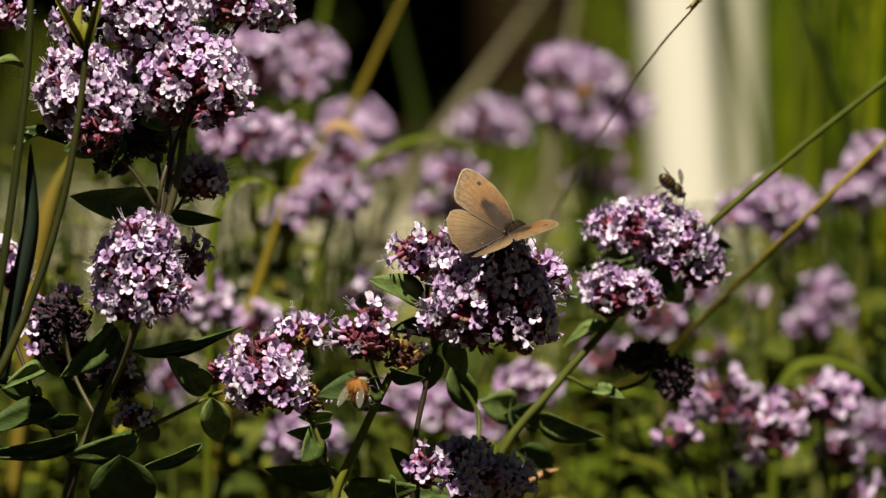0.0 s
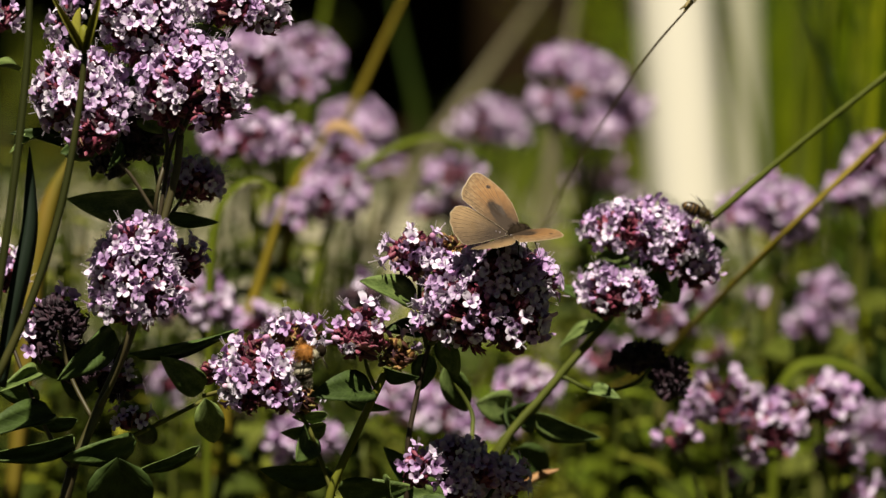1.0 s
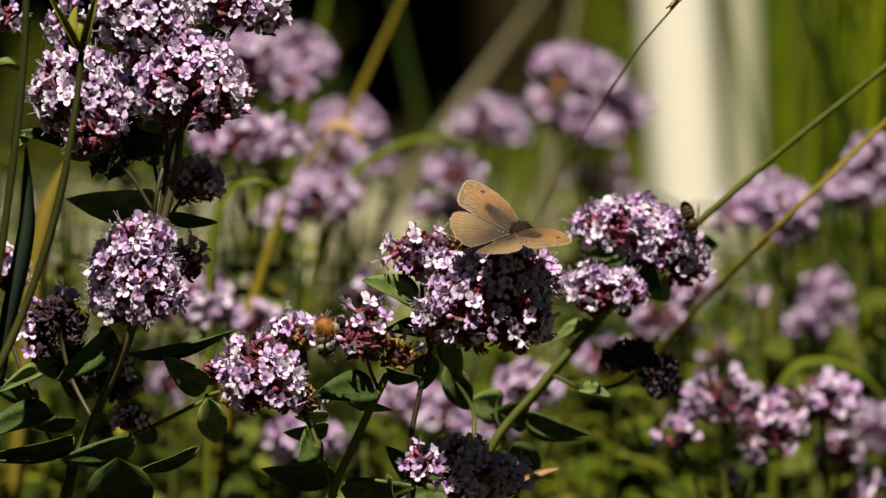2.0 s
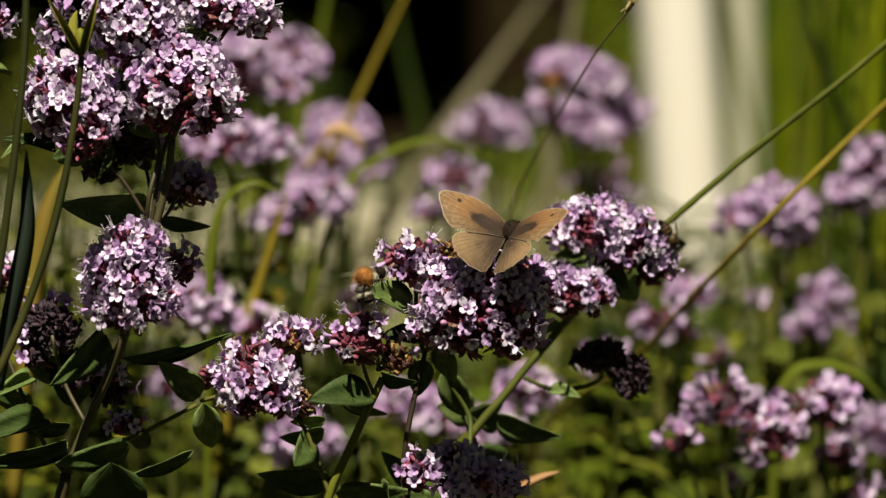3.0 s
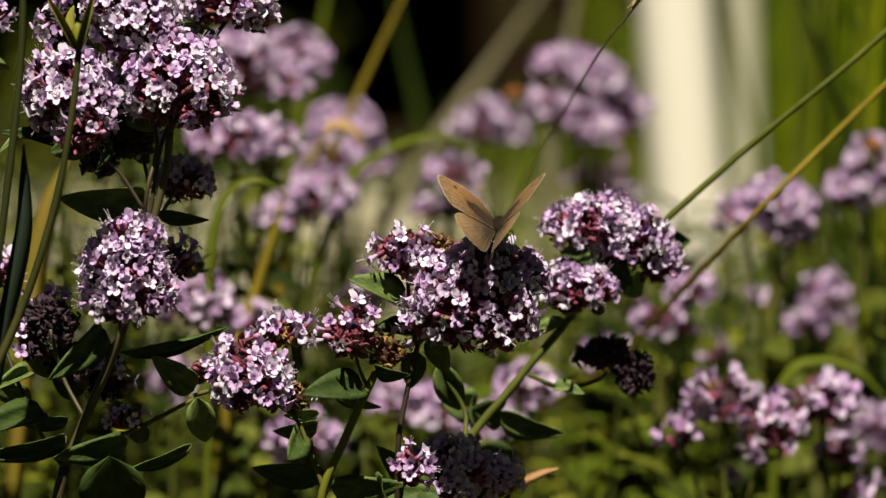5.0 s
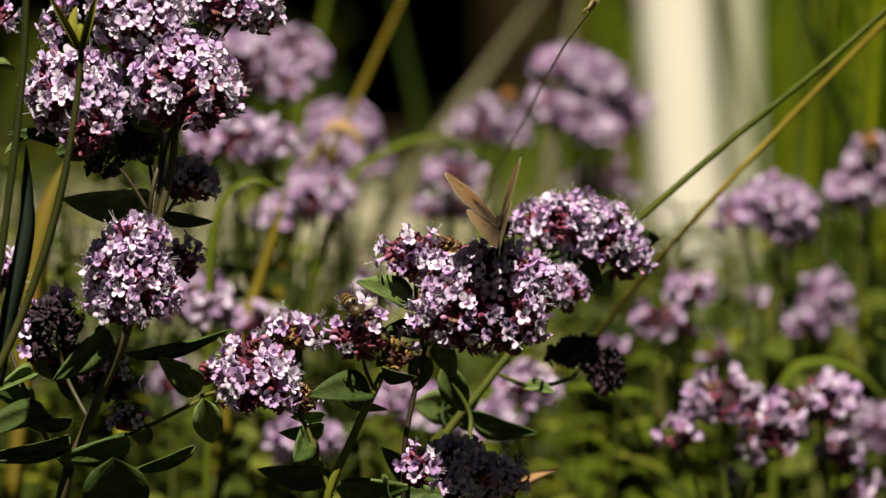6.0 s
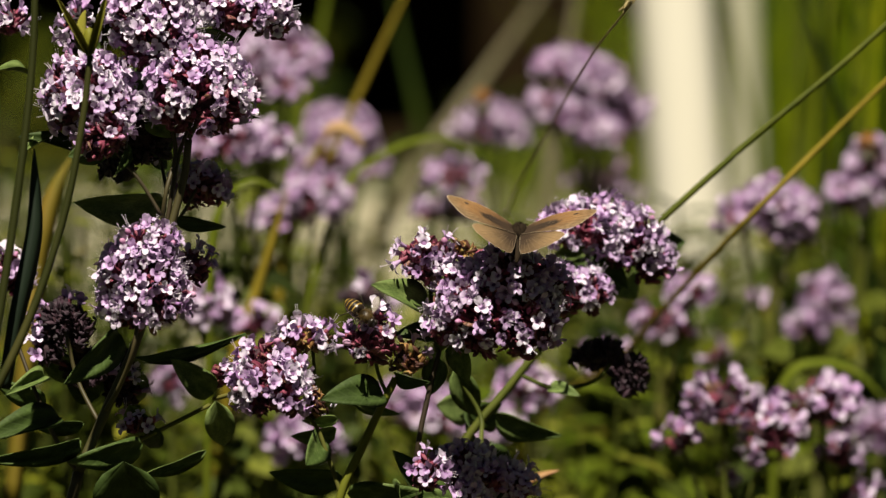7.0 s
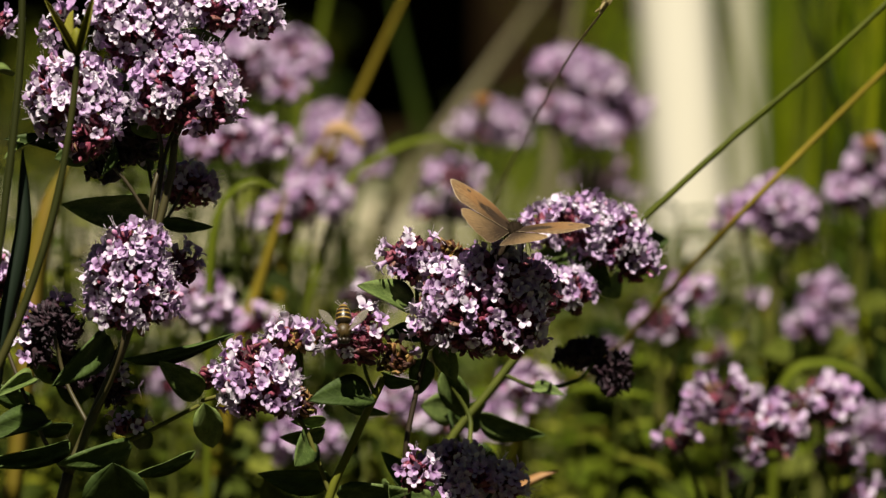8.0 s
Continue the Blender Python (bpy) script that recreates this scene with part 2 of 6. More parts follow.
# ---- florets ----
def floret_geo(g, m, k=1.0, rnd=random, mats=(0, 1, 2, 3), stamens=True):
    """One oregano flower facing local +z: calyx, long tube, notched upper lip and three narrow lower lobes, stamens. About 6 mm long."""
    def at(x, y, z):
        return m @ Vector((x * k, y * k, z * k))

    def ring(r, z, n=5, squash=1.0):
        return [at(r * math.cos(2 * math.pi * i / n), r * squash * math.sin(2 * math.pi * i / n), z) for i in range(n)]

    cup = [(a * 5 + i, a * 5 + (i + 1) % 5, a * 5 + 5 + (i + 1) % 5, a * 5 + 5 + i) for a in range(2) for i in range(5)]
    g.add(ring(0.0004, -0.0030) + ring(0.0009, -0.0017) + ring(0.00085, 0.0), cup, mats[1])
    g.add(ring(0.0005, -0.0005) + ring(0.0008, 0.0013) + ring(0.0012, 0.0025), cup, mats[0])
    g.add(ring(0.0008, 0.0019), [(0, 1, 2, 3, 4)], mats[3])
    for ang, long, wide, rise, fall in ((90, 0.0017, 0.0027, 0.0013, 0.2), (195, 0.0016, 0.0020, 0.0007, -0.3), (270, 0.0020, 0.0022, 0.0003, -0.5), (345, 0.0016, 0.0020, 0.0007, -0.3)):
        a = radians(ang + rnd.uniform(-10, 10))
        ca, sa = math.cos(a), math.sin(a)
        long, wide, rise = long * rnd.uniform(0.85, 1.2), wide * rnd.uniform(0.85, 1.15), rise + rnd.uniform(-0.0004, 0.0006)

        def q(r, s, z):
            return at(ca * r - sa * s, sa * r + ca * s, 0.0024 + z)

        r0, w, notch = 0.0008, wide * 0.5, 0.78 if ang == 90 else 1.06
        pts = [q(r0, -w * 0.8, 0), q(r0 + 0.0001, 0, -0.0001), q(r0, w * 0.8, 0),
               q(r0 + long * 0.4, -w, rise * 0.6 + 0.0003), q(r0 + long * 0.45, 0, rise * 0.5), q(r0 + long * 0.4, w, rise * 0.6 + 0.0003),
               q(r0 + long * 0.8, -w * 0.9, rise), q(r0 + long * 0.8, 0, rise * 0.9), q(r0 + long * 0.8, w * 0.9, rise),
               q(r0 + long, -w * 0.45, rise * (1 + fall)), q(r0 + long * notch, 0, rise * (1 + fall * 1.2)), q(r0 + long, w * 0.45, rise * (1 + fall))]
        g.add(pts, [(0, 1, 4, 3), (1, 2, 5, 4), (3, 4, 7, 6), (4, 5, 8, 7), (6, 7, 10, 9), (7, 8, 11, 10)], mats[0])
    if stamens:
        for i in range(3):
            a = rnd.uniform(0, 6.28)
            d, h = rnd.uniform(0.0008, 0.0022), rnd.uniform(0.0046, 0.0066)
            b = at(0.0003 * math.cos(a), 0.0003 * math.sin(a), 0.0015)
            e = at(d * math.cos(a), d * math.sin(a), h)
            tube(g, [b, e], [0.00008 * k, 0.00006 * k], 3, mats[2], False)
            ball(g, Matrix.Translation(e), (0.00018 * k,) * 3, 4, 3, mats[2])


def closed_floret_geo(g, m, rnd, mats=(0, 1)):
    """Flower about to open: calyx with a round closed corolla in its mouth."""
    bud_geo(g, m @ Matrix.Scale(1.15, 4), 1.0, mats[1])
    ball(g, m @ Matrix.Translation((0, 0, 0.0024)), (0.00095, 0.0010, 0.00135), 7, 5, mats[0], 0.12, rnd)


def bud_geo(g, m, k, mat=0):
    """Closed oregano calyx: a slim ribbed cup drawn in at the mouth."""
    rings = ((0.0003, -0.0017), (0.00068, -0.0005), (0.00078, 0.0006), (0.00052, 0.0014), (0.00012, 0.0020))
    p = [m @ Vector((r * k * math.cos(1.2566 * i + 0.4 * z), r * k * math.sin(1.2566 * i), h * k)) for z, (r, h) in enumerate(rings) for i in range(5)]
    f = [(a * 5 + i, a * 5 + (i + 1) % 5, a * 5 + 5 + (i + 1) % 5, a * 5 + 5 + i) for a in range(4) for i in range(5)]
    g.add(p, f + [(20, 21, 22, 23, 24)], mat)


def flush_throat(m):
    """Petals deepen to violet towards the flower's mouth."""
    n, l = m.node_tree.nodes, m.node_tree.links
    b = n["Principled BSDF"]
    flat, far, mr, mx = n.new("ShaderNodeVectorMath"), n.new("ShaderNodeVectorMath"), n.new("ShaderNodeMapRange"), n.new("ShaderNodeMix")
    flat.operation, far.operation, mx.data_type = "MULTIPLY", "LENGTH", "RGBA"
    flat.inputs[1].default_value = (1, 1, 0)
    l.new(n.new("ShaderNodeTexCoord").outputs["Object"], flat.inputs[0])
    l.new(flat.outputs[0], far.inputs[0])
    mr.inputs["From Min"].default_value, mr.inputs["From Max"].default_value = 0.0017, 0.0007
    mr.inputs["To Max"].default_value = 0.6
    l.new(far.outputs["Value"], mr.inputs["Value"])
    l.new(mr.outputs["Result"], mx.inputs[0])
    l.new(b.inputs["Base Color"].links[0].from_socket, mx.inputs[6])
    mx.inputs[7].default_value = (0.29, 0.12, 0.33, 1)
    l.new(mx.outputs[2], b.inputs["Base Color"])


flush_throat(PETAL)
FLORETS = []
for i in range(12):
    g = Geo()
    if i < 10:
        floret_geo(g, Matrix.Identity(4), 1.0, random.Random(i), stamens=i % 2 == 0)
    else:
        closed_floret_geo(g, Matrix.Identity(4), random.Random(i))
    FLORETS.append(g.mesh("floret", [PETAL if i < 10 else PETAL_BUD, CALYX, STAMEN, THROAT]))


def dome_points(lobes, count, rnd, floor=-0.92):
    """Points with normals spread over the outside of a few ellipsoids (centre, radii), gathered in small bulging spikelets."""
    areas = [(r[0] * r[1] + r[0] * r[2] + r[1] * r[2]) for c, r in lobes]
    out = []
    for (c, r), a in zip(lobes, areas):
        n = max(6, int(count * a / sum(areas)))
        tufts = []
        for i in range(max(4, int(a * 4.2 / 0.0068 ** 2))):
            z, h = rnd.uniform(floor, 1), rnd.uniform(0, 6.28)
            s = math.sqrt(1 - z * z)
            tufts.append(Vector((s * math.cos(h) * r[0], s * math.sin(h) * r[1], z * r[2])))
        for i in range(n):
            z = 1 - (1 - floor) * (i + 0.5) / n + rnd.uniform(-0.03, 0.03)
            z = max(-1, min(1, z))
            h = i * 2.39996 + rnd.uniform(-0.2, 0.2)
            s = math.sqrt(1 - z * z)
            u = Vector((s * math.cos(h), s * math.sin(h), z))
            on = Vector((u.x * r[0], u.y * r[1], u.z * r[2]))
            near = min(tufts, key=lambda t: (t - on).length_squared)
            off = on - near
            k = rnd.uniform(0.92, 1.06) + min(0.0022, 0.28 * r[0]) / r[0] * (0.55 - min(1.0, off.length / 0.0042))
            k += 0.16 * noise.noise((Vector(c) + on) * 110)
            p = Vector(c) + on * k
            inside = any(sum(((p[j] - c2[j]) / r2[j]) ** 2 for j in range(3)) < 0.8 for c2, r2 in lobes if c2 != c)
            if not inside:
                out.append((p, (Vector((u.x / r[0], u.y / r[1], u.z / r[2])).normalized() + off / 0.0075).normalized()))
    return out


def flower_head(parent, base, lobes, seed, fresh=0.8, spent=False, size=1.0, label="", spacing=0.0027, joined=False):
    """Oregano head on its plant: packed calyces and bracts (the head's mesh) with open florets on them.
    lobes: (centre, radii) in the world; base: the plant's foot."""
    rnd = random.Random(seed)
    c0 = Vector(lobes[0][0])
    slim = 0.0016 if joined else 0.0010
    lobes = [(c, tuple(max(q - slim, 0.5 * q) for q in r)) for c, r in lobes]
    local = [(tuple(Vector(c) - c0), r) for c, r in lobes]
    g = Geo()
    area = sum(4 * math.pi * ((r[0] * r[1]) ** 1.6 + (r[0] * r[2]) ** 1.6 + (r[1] * r[2]) ** 1.6) ** (1 / 1.6) / 3 ** (1 / 1.6) for c, r in lobes)
    n = int(area * 0.95 / (spacing * spacing))
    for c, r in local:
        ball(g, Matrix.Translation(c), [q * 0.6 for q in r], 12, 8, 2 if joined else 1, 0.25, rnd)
    pts = dome_points(local, n, rnd)
    spots = []
    for p, u in pts:
        m = Matrix.Translation(p) @ (turn_to(u + Vector((rnd.uniform(-0.55, 0.55), rnd.uniform(-0.55, 0.55), rnd.uniform(-0.2, 0.6)))).to_4x4())
        clump = noise.noise(p * 90 + Vector((seed, 0, 0)))
        if u.z > -0.5 and rnd.random() < fresh * (1.12 if joined else 1.3) + 0.03 + clump * 0.5:
            spots.append(m @ Matrix.Rotation(rnd.gauss(0, 0.8), 4, "Z"))
        for j in range((4 if fresh < 0.6 else 3) if not joined else 1):
            d = Vector((rnd.uniform(-0.0016, 0.0016), rnd.uniform(-0.0016, 0.0016), rnd.uniform(-0.0035, -0.0012)))
            k = rnd.uniform(0.55, 1.1) * size
            bud_geo(g, m @ Matrix.Translation(d) @ Euler((rnd.uniform(-0.5, 0.5), rnd.uniform(-0.5, 0.5), 0)).to_matrix().to_4x4(), k)
    if joined:
        for m in spots:
            floret_geo(g, m, size * rnd.uniform(0.9, 1.3), rnd, (1, 0, 1, 0), False)
    # "dark" picks the shade-coloured calyx, True the spent one
    mats = [{False: CALYX, True: BROWN_CALYX, "dark": SHADED_CALYX}[spent]] + ([PETAL_JOINED] if joined else []) + [CORE]
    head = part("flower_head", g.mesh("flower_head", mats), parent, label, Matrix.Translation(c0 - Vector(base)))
    if not joined:
        for m in spots:
            ob = part("floret", FLORETS[rnd.choice((0, 1, 2, 3, 4, 5, 6, 7, 8, 9) * 2 + (10, 11))], head)
            ob.matrix_local = m @ Matrix.Scale(size * rnd.uniform(0.70, 1.02), 4)
    return head


def stalk(parent, base, points, radii, mat=None, name="stem", label=""):
    g = Geo()
    pts = curve([Vector(p) - Vector(base) for p in points], 5)
    tube(g, pts, taper(radii[0], radii[1], len(pts)), 6)
    return part(name, g.mesh(name, [mat or STEM]), parent, label)


LEAVES = []
for i in range(5):
    g = Geo()
    leaf_geo(g, Matrix.Identity(4), 1.0, 1.0, 0, droop=(0.1, 0.25, 0.35, 0.18, 0.05)[i], fold=(0.25, 0.4, 0.15, 0.3, 0.5)[i], thick=0.012, nx=10, wave=0.02)
    LEAVES.append(g.mesh("leaf", [LEAF]))
BACK_LEAVES = []
for i in range(3):
    g = Geo()
    leaf_geo(g, Matrix.Identity(4), 1.0, 1.0, 0, droop=(0.1, 0.3, 0.2)[i], fold=(0.25, 0.4, 0.15)[i], thick=0.012, nx=6, wave=0.02)
    BACK_LEAVES.append(g.mesh("leaf", [FAR_LEAF_ONE]))


def leaf(parent, base, root, tip, width, roll=0.0, kind=0, label="", name="leaf"):
    """One leaf from root to tip (in the world); roll in degrees tips its face forward."""
    root, tip = Vector(root), Vector(tip)
    x = tip - root
    n = x.length
    x.normalize()
    y = Vector((0, 0, 1)).cross(x)
    if abs(x.z) > 0.72:
        out = Vector((0, -1, 0)) - x * -x.y
        y, roll = out.cross(x).normalized(), (90 - roll) * 0.3
    else:
        y = y.normalized()
        roll = roll if y.y >= 0 else -roll
    m = Matrix((x, y, x.cross(y))).transposed() @ Matrix.Rotation(radians(roll), 3, "X")
    ob = part(name, LEAVES[kind % 5], parent, label)
    ob.matrix_local = Matrix.Translation(root - Vector(base)) @ m.to_4x4() @ Matrix.Diagonal((n * 1.02, width, n * 0.9, 1))
    return ob


def shift(p, x=0, y=0, z=0):
    return (p[0] + x, p[1] + y, p[2] + z)


# ---- the setting ----
GROUND = material("dry_ground", [(0.30, (0.23, 0.205, 0.125)), (0.46, (0.32, 0.287, 0.187)), (0.66, (0.39, 0.357, 0.252))], 3.5, 0.9, bump=0.6, fine=40, mix=0.0)
# made-up green for ground mostly out of view, dark to cut bounce light
LAWN = material("lawn", [(0.30, (0.018, 0.026, 0.006)), (0.5, (0.040, 0.055, 0.012)), (0.7, (0.085, 0.09, 0.028))], 2.5, 0.9, bump=0.8, fine=60, mix=0.0, spec=0.1)
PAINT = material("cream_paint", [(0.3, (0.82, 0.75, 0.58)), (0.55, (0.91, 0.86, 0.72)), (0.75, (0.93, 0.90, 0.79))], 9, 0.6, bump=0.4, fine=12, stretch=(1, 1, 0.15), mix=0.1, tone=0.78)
# brown timber taken near black, so the colour carries the shade of the gap
SHADE_WOOD = material("shade_timber", [(0.3, (0.010, 0.006, 0.003)), (0.55, (0.022, 0.013, 0.005)), (0.8, (0.04, 0.025, 0.010))], 12, 0.85, bump=0.6, fine=10, stretch=(1, 1, 0.1), mix=0.4, spec=0.04)

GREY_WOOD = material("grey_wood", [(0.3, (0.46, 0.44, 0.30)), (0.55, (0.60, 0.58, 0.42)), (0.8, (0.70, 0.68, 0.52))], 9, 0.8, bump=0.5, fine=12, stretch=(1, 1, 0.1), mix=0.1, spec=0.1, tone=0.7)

g = Geo()
N = 60
gx = [math.copysign(abs(u) ** 2.2, u) * 60 for u in (2 * i / N - 1 for i in range(N + 1))]
gv = [(x, y + 7, -0.03 + 0.012 * noise.noise(Vector((x * 2, y * 2, 0))) + 0.03 * noise.noise(Vector((x * 0.5, y * 0.5, 3)))) for y in gx for x in gx]
g.add(gv, [(j * (N + 1) + i, j * (N + 1) + i + 1, (j + 1) * (N + 1) + i + 1, (j + 1) * (N + 1) + i) for j in range(N) for i in range(N)])
tagged(new("ground", g.mesh("ground", [LAWN])), "made-up dark green ground round the bed, kept dark to cut bounce light", "ground", kind="structure")

g = Geo()
N = 44
patch = [(x * 5.2 / N - 2.6, y * 3.8 / N + 4.3) for y in range(N + 1) for x in range(N + 1)]
rim = lambda x, y: min(1.0, max(0.0, min(2.5 - abs(x) + 0.3 * noise.noise(Vector((0, y * 1.3, 2))), y - 4.5 + 0.2 * noise.noise(Vector((x * 2, 0, 4))), 7.75 + 0.2 * noise.noise(Vector((x * 1.5, 0, 8))) - y) / 0.3))
g.add([(x, y, -0.07 + 0.085 * rim(x, y) + 0.008 * noise.noise(Vector((x * 4, y * 4, 1)))) for x, y in patch], [(j * (N + 1) + i, j * (N + 1) + i + 1, (j + 1) * (N + 1) + i + 1, (j + 1) * (N + 1) + i) for j in range(N) for i in range(N)])
tagged(new("dry_ground", g.mesh("dry_ground", [GROUND])), "pale dry earth with straw and gravel", "ground", kind="structure")


# unseen dark bed, added to cut light bounced up into the plants
SOIL = material("soil", [(0.3, (0.018, 0.012, 0.007)), (0.55, (0.045, 0.030, 0.017)), (0.8, (0.08, 0.055, 0.03))], 14, 0.95, bump=0.8, fine=20, mix=0.0)
g = Geo()
N = 40
bed = [(x * 1.9 / N - 0.95, y * 4.4 / N + 0.4) for y in range(N + 1) for x in range(N + 1)]
edge = lambda x, y: min(1.0, max(0.0, min(0.95 - abs(x) + 0.15 * noise.noise(Vector((0, y * 2, 5))), y - 0.4 + 0.1 * noise.noise(Vector((x * 3, 0, 9))), 4.8 + 0.25 * noise.noise(Vector((x * 2, 0, 0))) - y) / 0.25))
g.add([(x, y, -0.04 + 0.10 * edge(x, y) + 0.012 * noise.noise(Vector((x * 5, y * 5, 7)))) for x, y in bed], [(j * (N + 1) + i, j * (N + 1) + i + 1, (j + 1) * (N + 1) + i + 1, (j + 1) * (N + 1) + i) for j in range(N) for i in range(N)])
tagged(new("flower_bed", g.mesh("flower_bed", [SOIL])), "unseen dark soil under the flowers, added to cut bounce light", "flower bed", kind="structure")


def post(name, foot, radius, height, label, lean=0.0, mat=PAINT):
    """Round weathered post with a rounded top and one shallow ring cut round it."""
    ob = thing(name, foot, label, "post", "garden posts")
    g = Geo()
    hs = [-0.05, 0.02, 0.10, 0.128, 0.131, 0.135, 0.138, 0.3, 0.6, height - 0.03, height - 0.01, height]
    rs = [1.06, 1.04, 1.01, 1.0, 0.97, 0.97, 1.0, 0.99, 0.97, 0.95, 0.85, 0.5]
    tube(g, [(lean * h, 0, h) for h in hs], [radius * r for r in rs], 28)
    part("shaft", g.mesh("shaft", [mat]), ob)
    return ob


post("post", (0.1713, 3.2, 0.02), 0.0216, 0.80, "round post with weathered cream paint behind the flowers", -0.079)
post("post", (0.1974, 3.34, 0.02), 0.0095, 0.78, "thin grey stake behind a thicker post", -0.04, GREY_WOOD)


def board(ob, name, x0, x1, y0, y1, z0, z1, mat, bevel=0.004):
    bm = bmesh.new()
    bmesh.ops.create_cube(bm, size=1, matrix=Matrix.Translation(((x0 + x1) / 2, (y0 + y1) / 2, (z0 + z1) / 2)) @ Matrix.Diagonal((x1 - x0, y1 - y0, z1 - z0, 1)))
    bmesh.ops.bevel(bm, geom=bm.edges[:], offset=bevel, segments=1, affect="EDGES")
    me = bpy.data.meshes.new(name)
    bm.to_mesh(me)
    bm.free()
    me.materials.append(mat)
    return part(name, me, ob)


def gap_store():
    """Low open-fronted timber store standing in for a shaded gap: near-black boards carry the shade, an unseen
    overhanging lid keeps sun out.
    """
    ob = thing("stand_in_store", (-0.18, 8.2, 0), "low stand-in timber store with an open front, near-black for shade", "store")
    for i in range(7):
        board(ob, "back_board", -0.55 + i * 0.155, -0.3952 + i * 0.155, 0.95, 0.975, -0.02, 0.62, SHADE_WOOD)
    board(ob, "back_panel", -0.57, 0.53, 0.978, 0.99, -0.02, 0.61, SHADE_WOOD)
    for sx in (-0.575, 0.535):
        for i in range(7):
            board(ob, "side_board", sx, sx + 0.025, 0.0 + i * 0.137, 0.1368 + i * 0.137, -0.02, 0.62, SHADE_WOOD)
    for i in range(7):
        board(ob, "lid_board", -0.62, 0.62, -0.06 + i * 0.150, 0.0895 + i * 0.150, 0.622, 0.645, SHADE_WOOD)
    board(ob, "jamb", 0.235, 0.375, -0.03, -0.002, -0.02, 0.60, SHADE_WOOD)
    board(ob, "jamb", 0.38, 0.53, -0.03, -0.002, -0.02, 0.60, SHADE_WOOD)
    board(ob, "floor_board", -0.54, 0.53, 0.0, 0.94, -0.015, 0.012, SHADE_WOOD)


gap_store()


# ---- far greenery ----
def far_leaves(name, label, count, box, size, mat, seed, dense=1.0):
    """Bank of foliage: many small leaves in an uneven volume. box: x0, x1, y0, y1, height."""
    rnd = random.Random(seed)
    g = Geo()
    x0, x1, y0, y1, h = box
    for i in range(count):
        x, y = rnd.uniform(x0, x1), rnd.uniform(y0, y1)
        top = h * (0.7 + 0.5 * noise.noise(Vector((x * 1.7, y * 1.7, seed))))
        z = top * rnd.random() ** 0.8
        k = size * rnd.uniform(0.6, 1.4)
        m = Matrix.Translation((x, y, z)) @ Euler((rnd.uniform(-0.9, 0.9), rnd.uniform(-0.6, 0.9), rnd.uniform(0, 6.28))).to_matrix().to_4x4()
        leaf_geo(g, m, k, k * 0.55, 0, 0.25, 0.2, nx=3, both=False)
    return tagged(new(name, g.mesh(name, [mat])), label, "foliage", kind="stuff")


def far_grass(name, label, count, box, height, width, mat, seed, lean=0.25):
    rnd = random.Random(seed)
    g = Geo()
    x0, x1, y0, y1 = box
    for i in range(count):
        x, y, h = rnd.uniform(x0, x1), rnd.uniform(y0, y1), height * rnd.uniform(0.5, 1.15)
        a, b = rnd.gauss(0, lean) * h, rnd.gauss(0, lean) * h
        t = rnd.uniform(0, 6.28)
        blade(g, [(x, y, -0.01), (x + a * 0.15, y + b * 0.15, h * 0.4), (x + a * 0.5, y + b * 0.5, h * 0.78), (x + a, y + b, h)], width * rnd.uniform(0.6, 1.3), 0, (math.cos(t), math.sin(t), 0.1))
    return tagged(new(name, g.mesh(name, [mat])), label, "grass", kind="stuff")


far_leaves("hedge", "green leafy hedge at the back of the garden", 5200, (-5, 5, 10.2, 11.5, 1.5), 0.06, FAR_LEAF, 3)
far_leaves("shrub", "olive green low shrub beside the timber store", 200, (-0.60, -0.16, 7.5, 7.95, 0.26), 0.04, FAR_LEAF, 5)
# leaves in the shaded colour, to keep this stretch dark
far_leaves("shrub", "shrub coloured for shade in front of the timber store", 260, (-0.60, -0.16, 7.6, 8.0, 0.24), 0.04, SHADE_LEAF, 55)
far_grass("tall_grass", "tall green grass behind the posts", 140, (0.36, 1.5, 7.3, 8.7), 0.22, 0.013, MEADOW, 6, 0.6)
# shade here comes from the leaf colour
far_leaves("shrub", "olive shrub coloured for shade between the store and the post", 700, (0.16, 0.29, 8.2, 8.9, 0.42), 0.035, SHADE_LEAF, 15)
far_leaves("shrub", "sunlit yellow-green leaves before the dark shrub", 26, (0.205, 0.27, 7.8, 8.1, 0.30), 0.05, MEADOW, 58)
far_grass("reeds", "broad green upright leaves behind the posts", 60, (0.40, 1.3, 7.0, 8.3), 0.36, 0.030, MEADOW, 16, 0.30)


def tall_clump(name, label, count, span, near, far, width, mat, seed):
    """Upright meadow grass, thin at the foot and broad above the flower heads; span: sideways slope from the camera."""
    rnd = random.Random(seed)
    g = Geo()
    for i in range(count):
        y = rnd.uniform(near, far)
        x, h, a = rnd.uniform(*span) * y, rnd.uniform(0.50, 0.74), rnd.gauss(0.02, 0.075)
        a = max(a, -0.05) if a > 0 or x / y > 0.088 else -0.6 * a
        t = rnd.uniform(-0.8, 0.8)
        pts = [Vector((x + a * s * s, y + 0.3 * a * s, h * s - 0.005)) for s in (0, 0.3, 0.6, 0.85, 1)]
        tube(g, pts[:3], [0.0012, 0.001, 0.0008], 4, 0, False)
        blade(g, [pts[1].lerp(pts[2], 0.6), pts[2], pts[3], pts[4] + Vector((a * 0.4, 0, 0))], width * rnd.uniform(0.6, 1.3), 0, (math.sin(t), -math.cos(t), 0.15))
    return tagged(new(name, g.mesh(name, [mat])), label, "grass", kind="stuff")


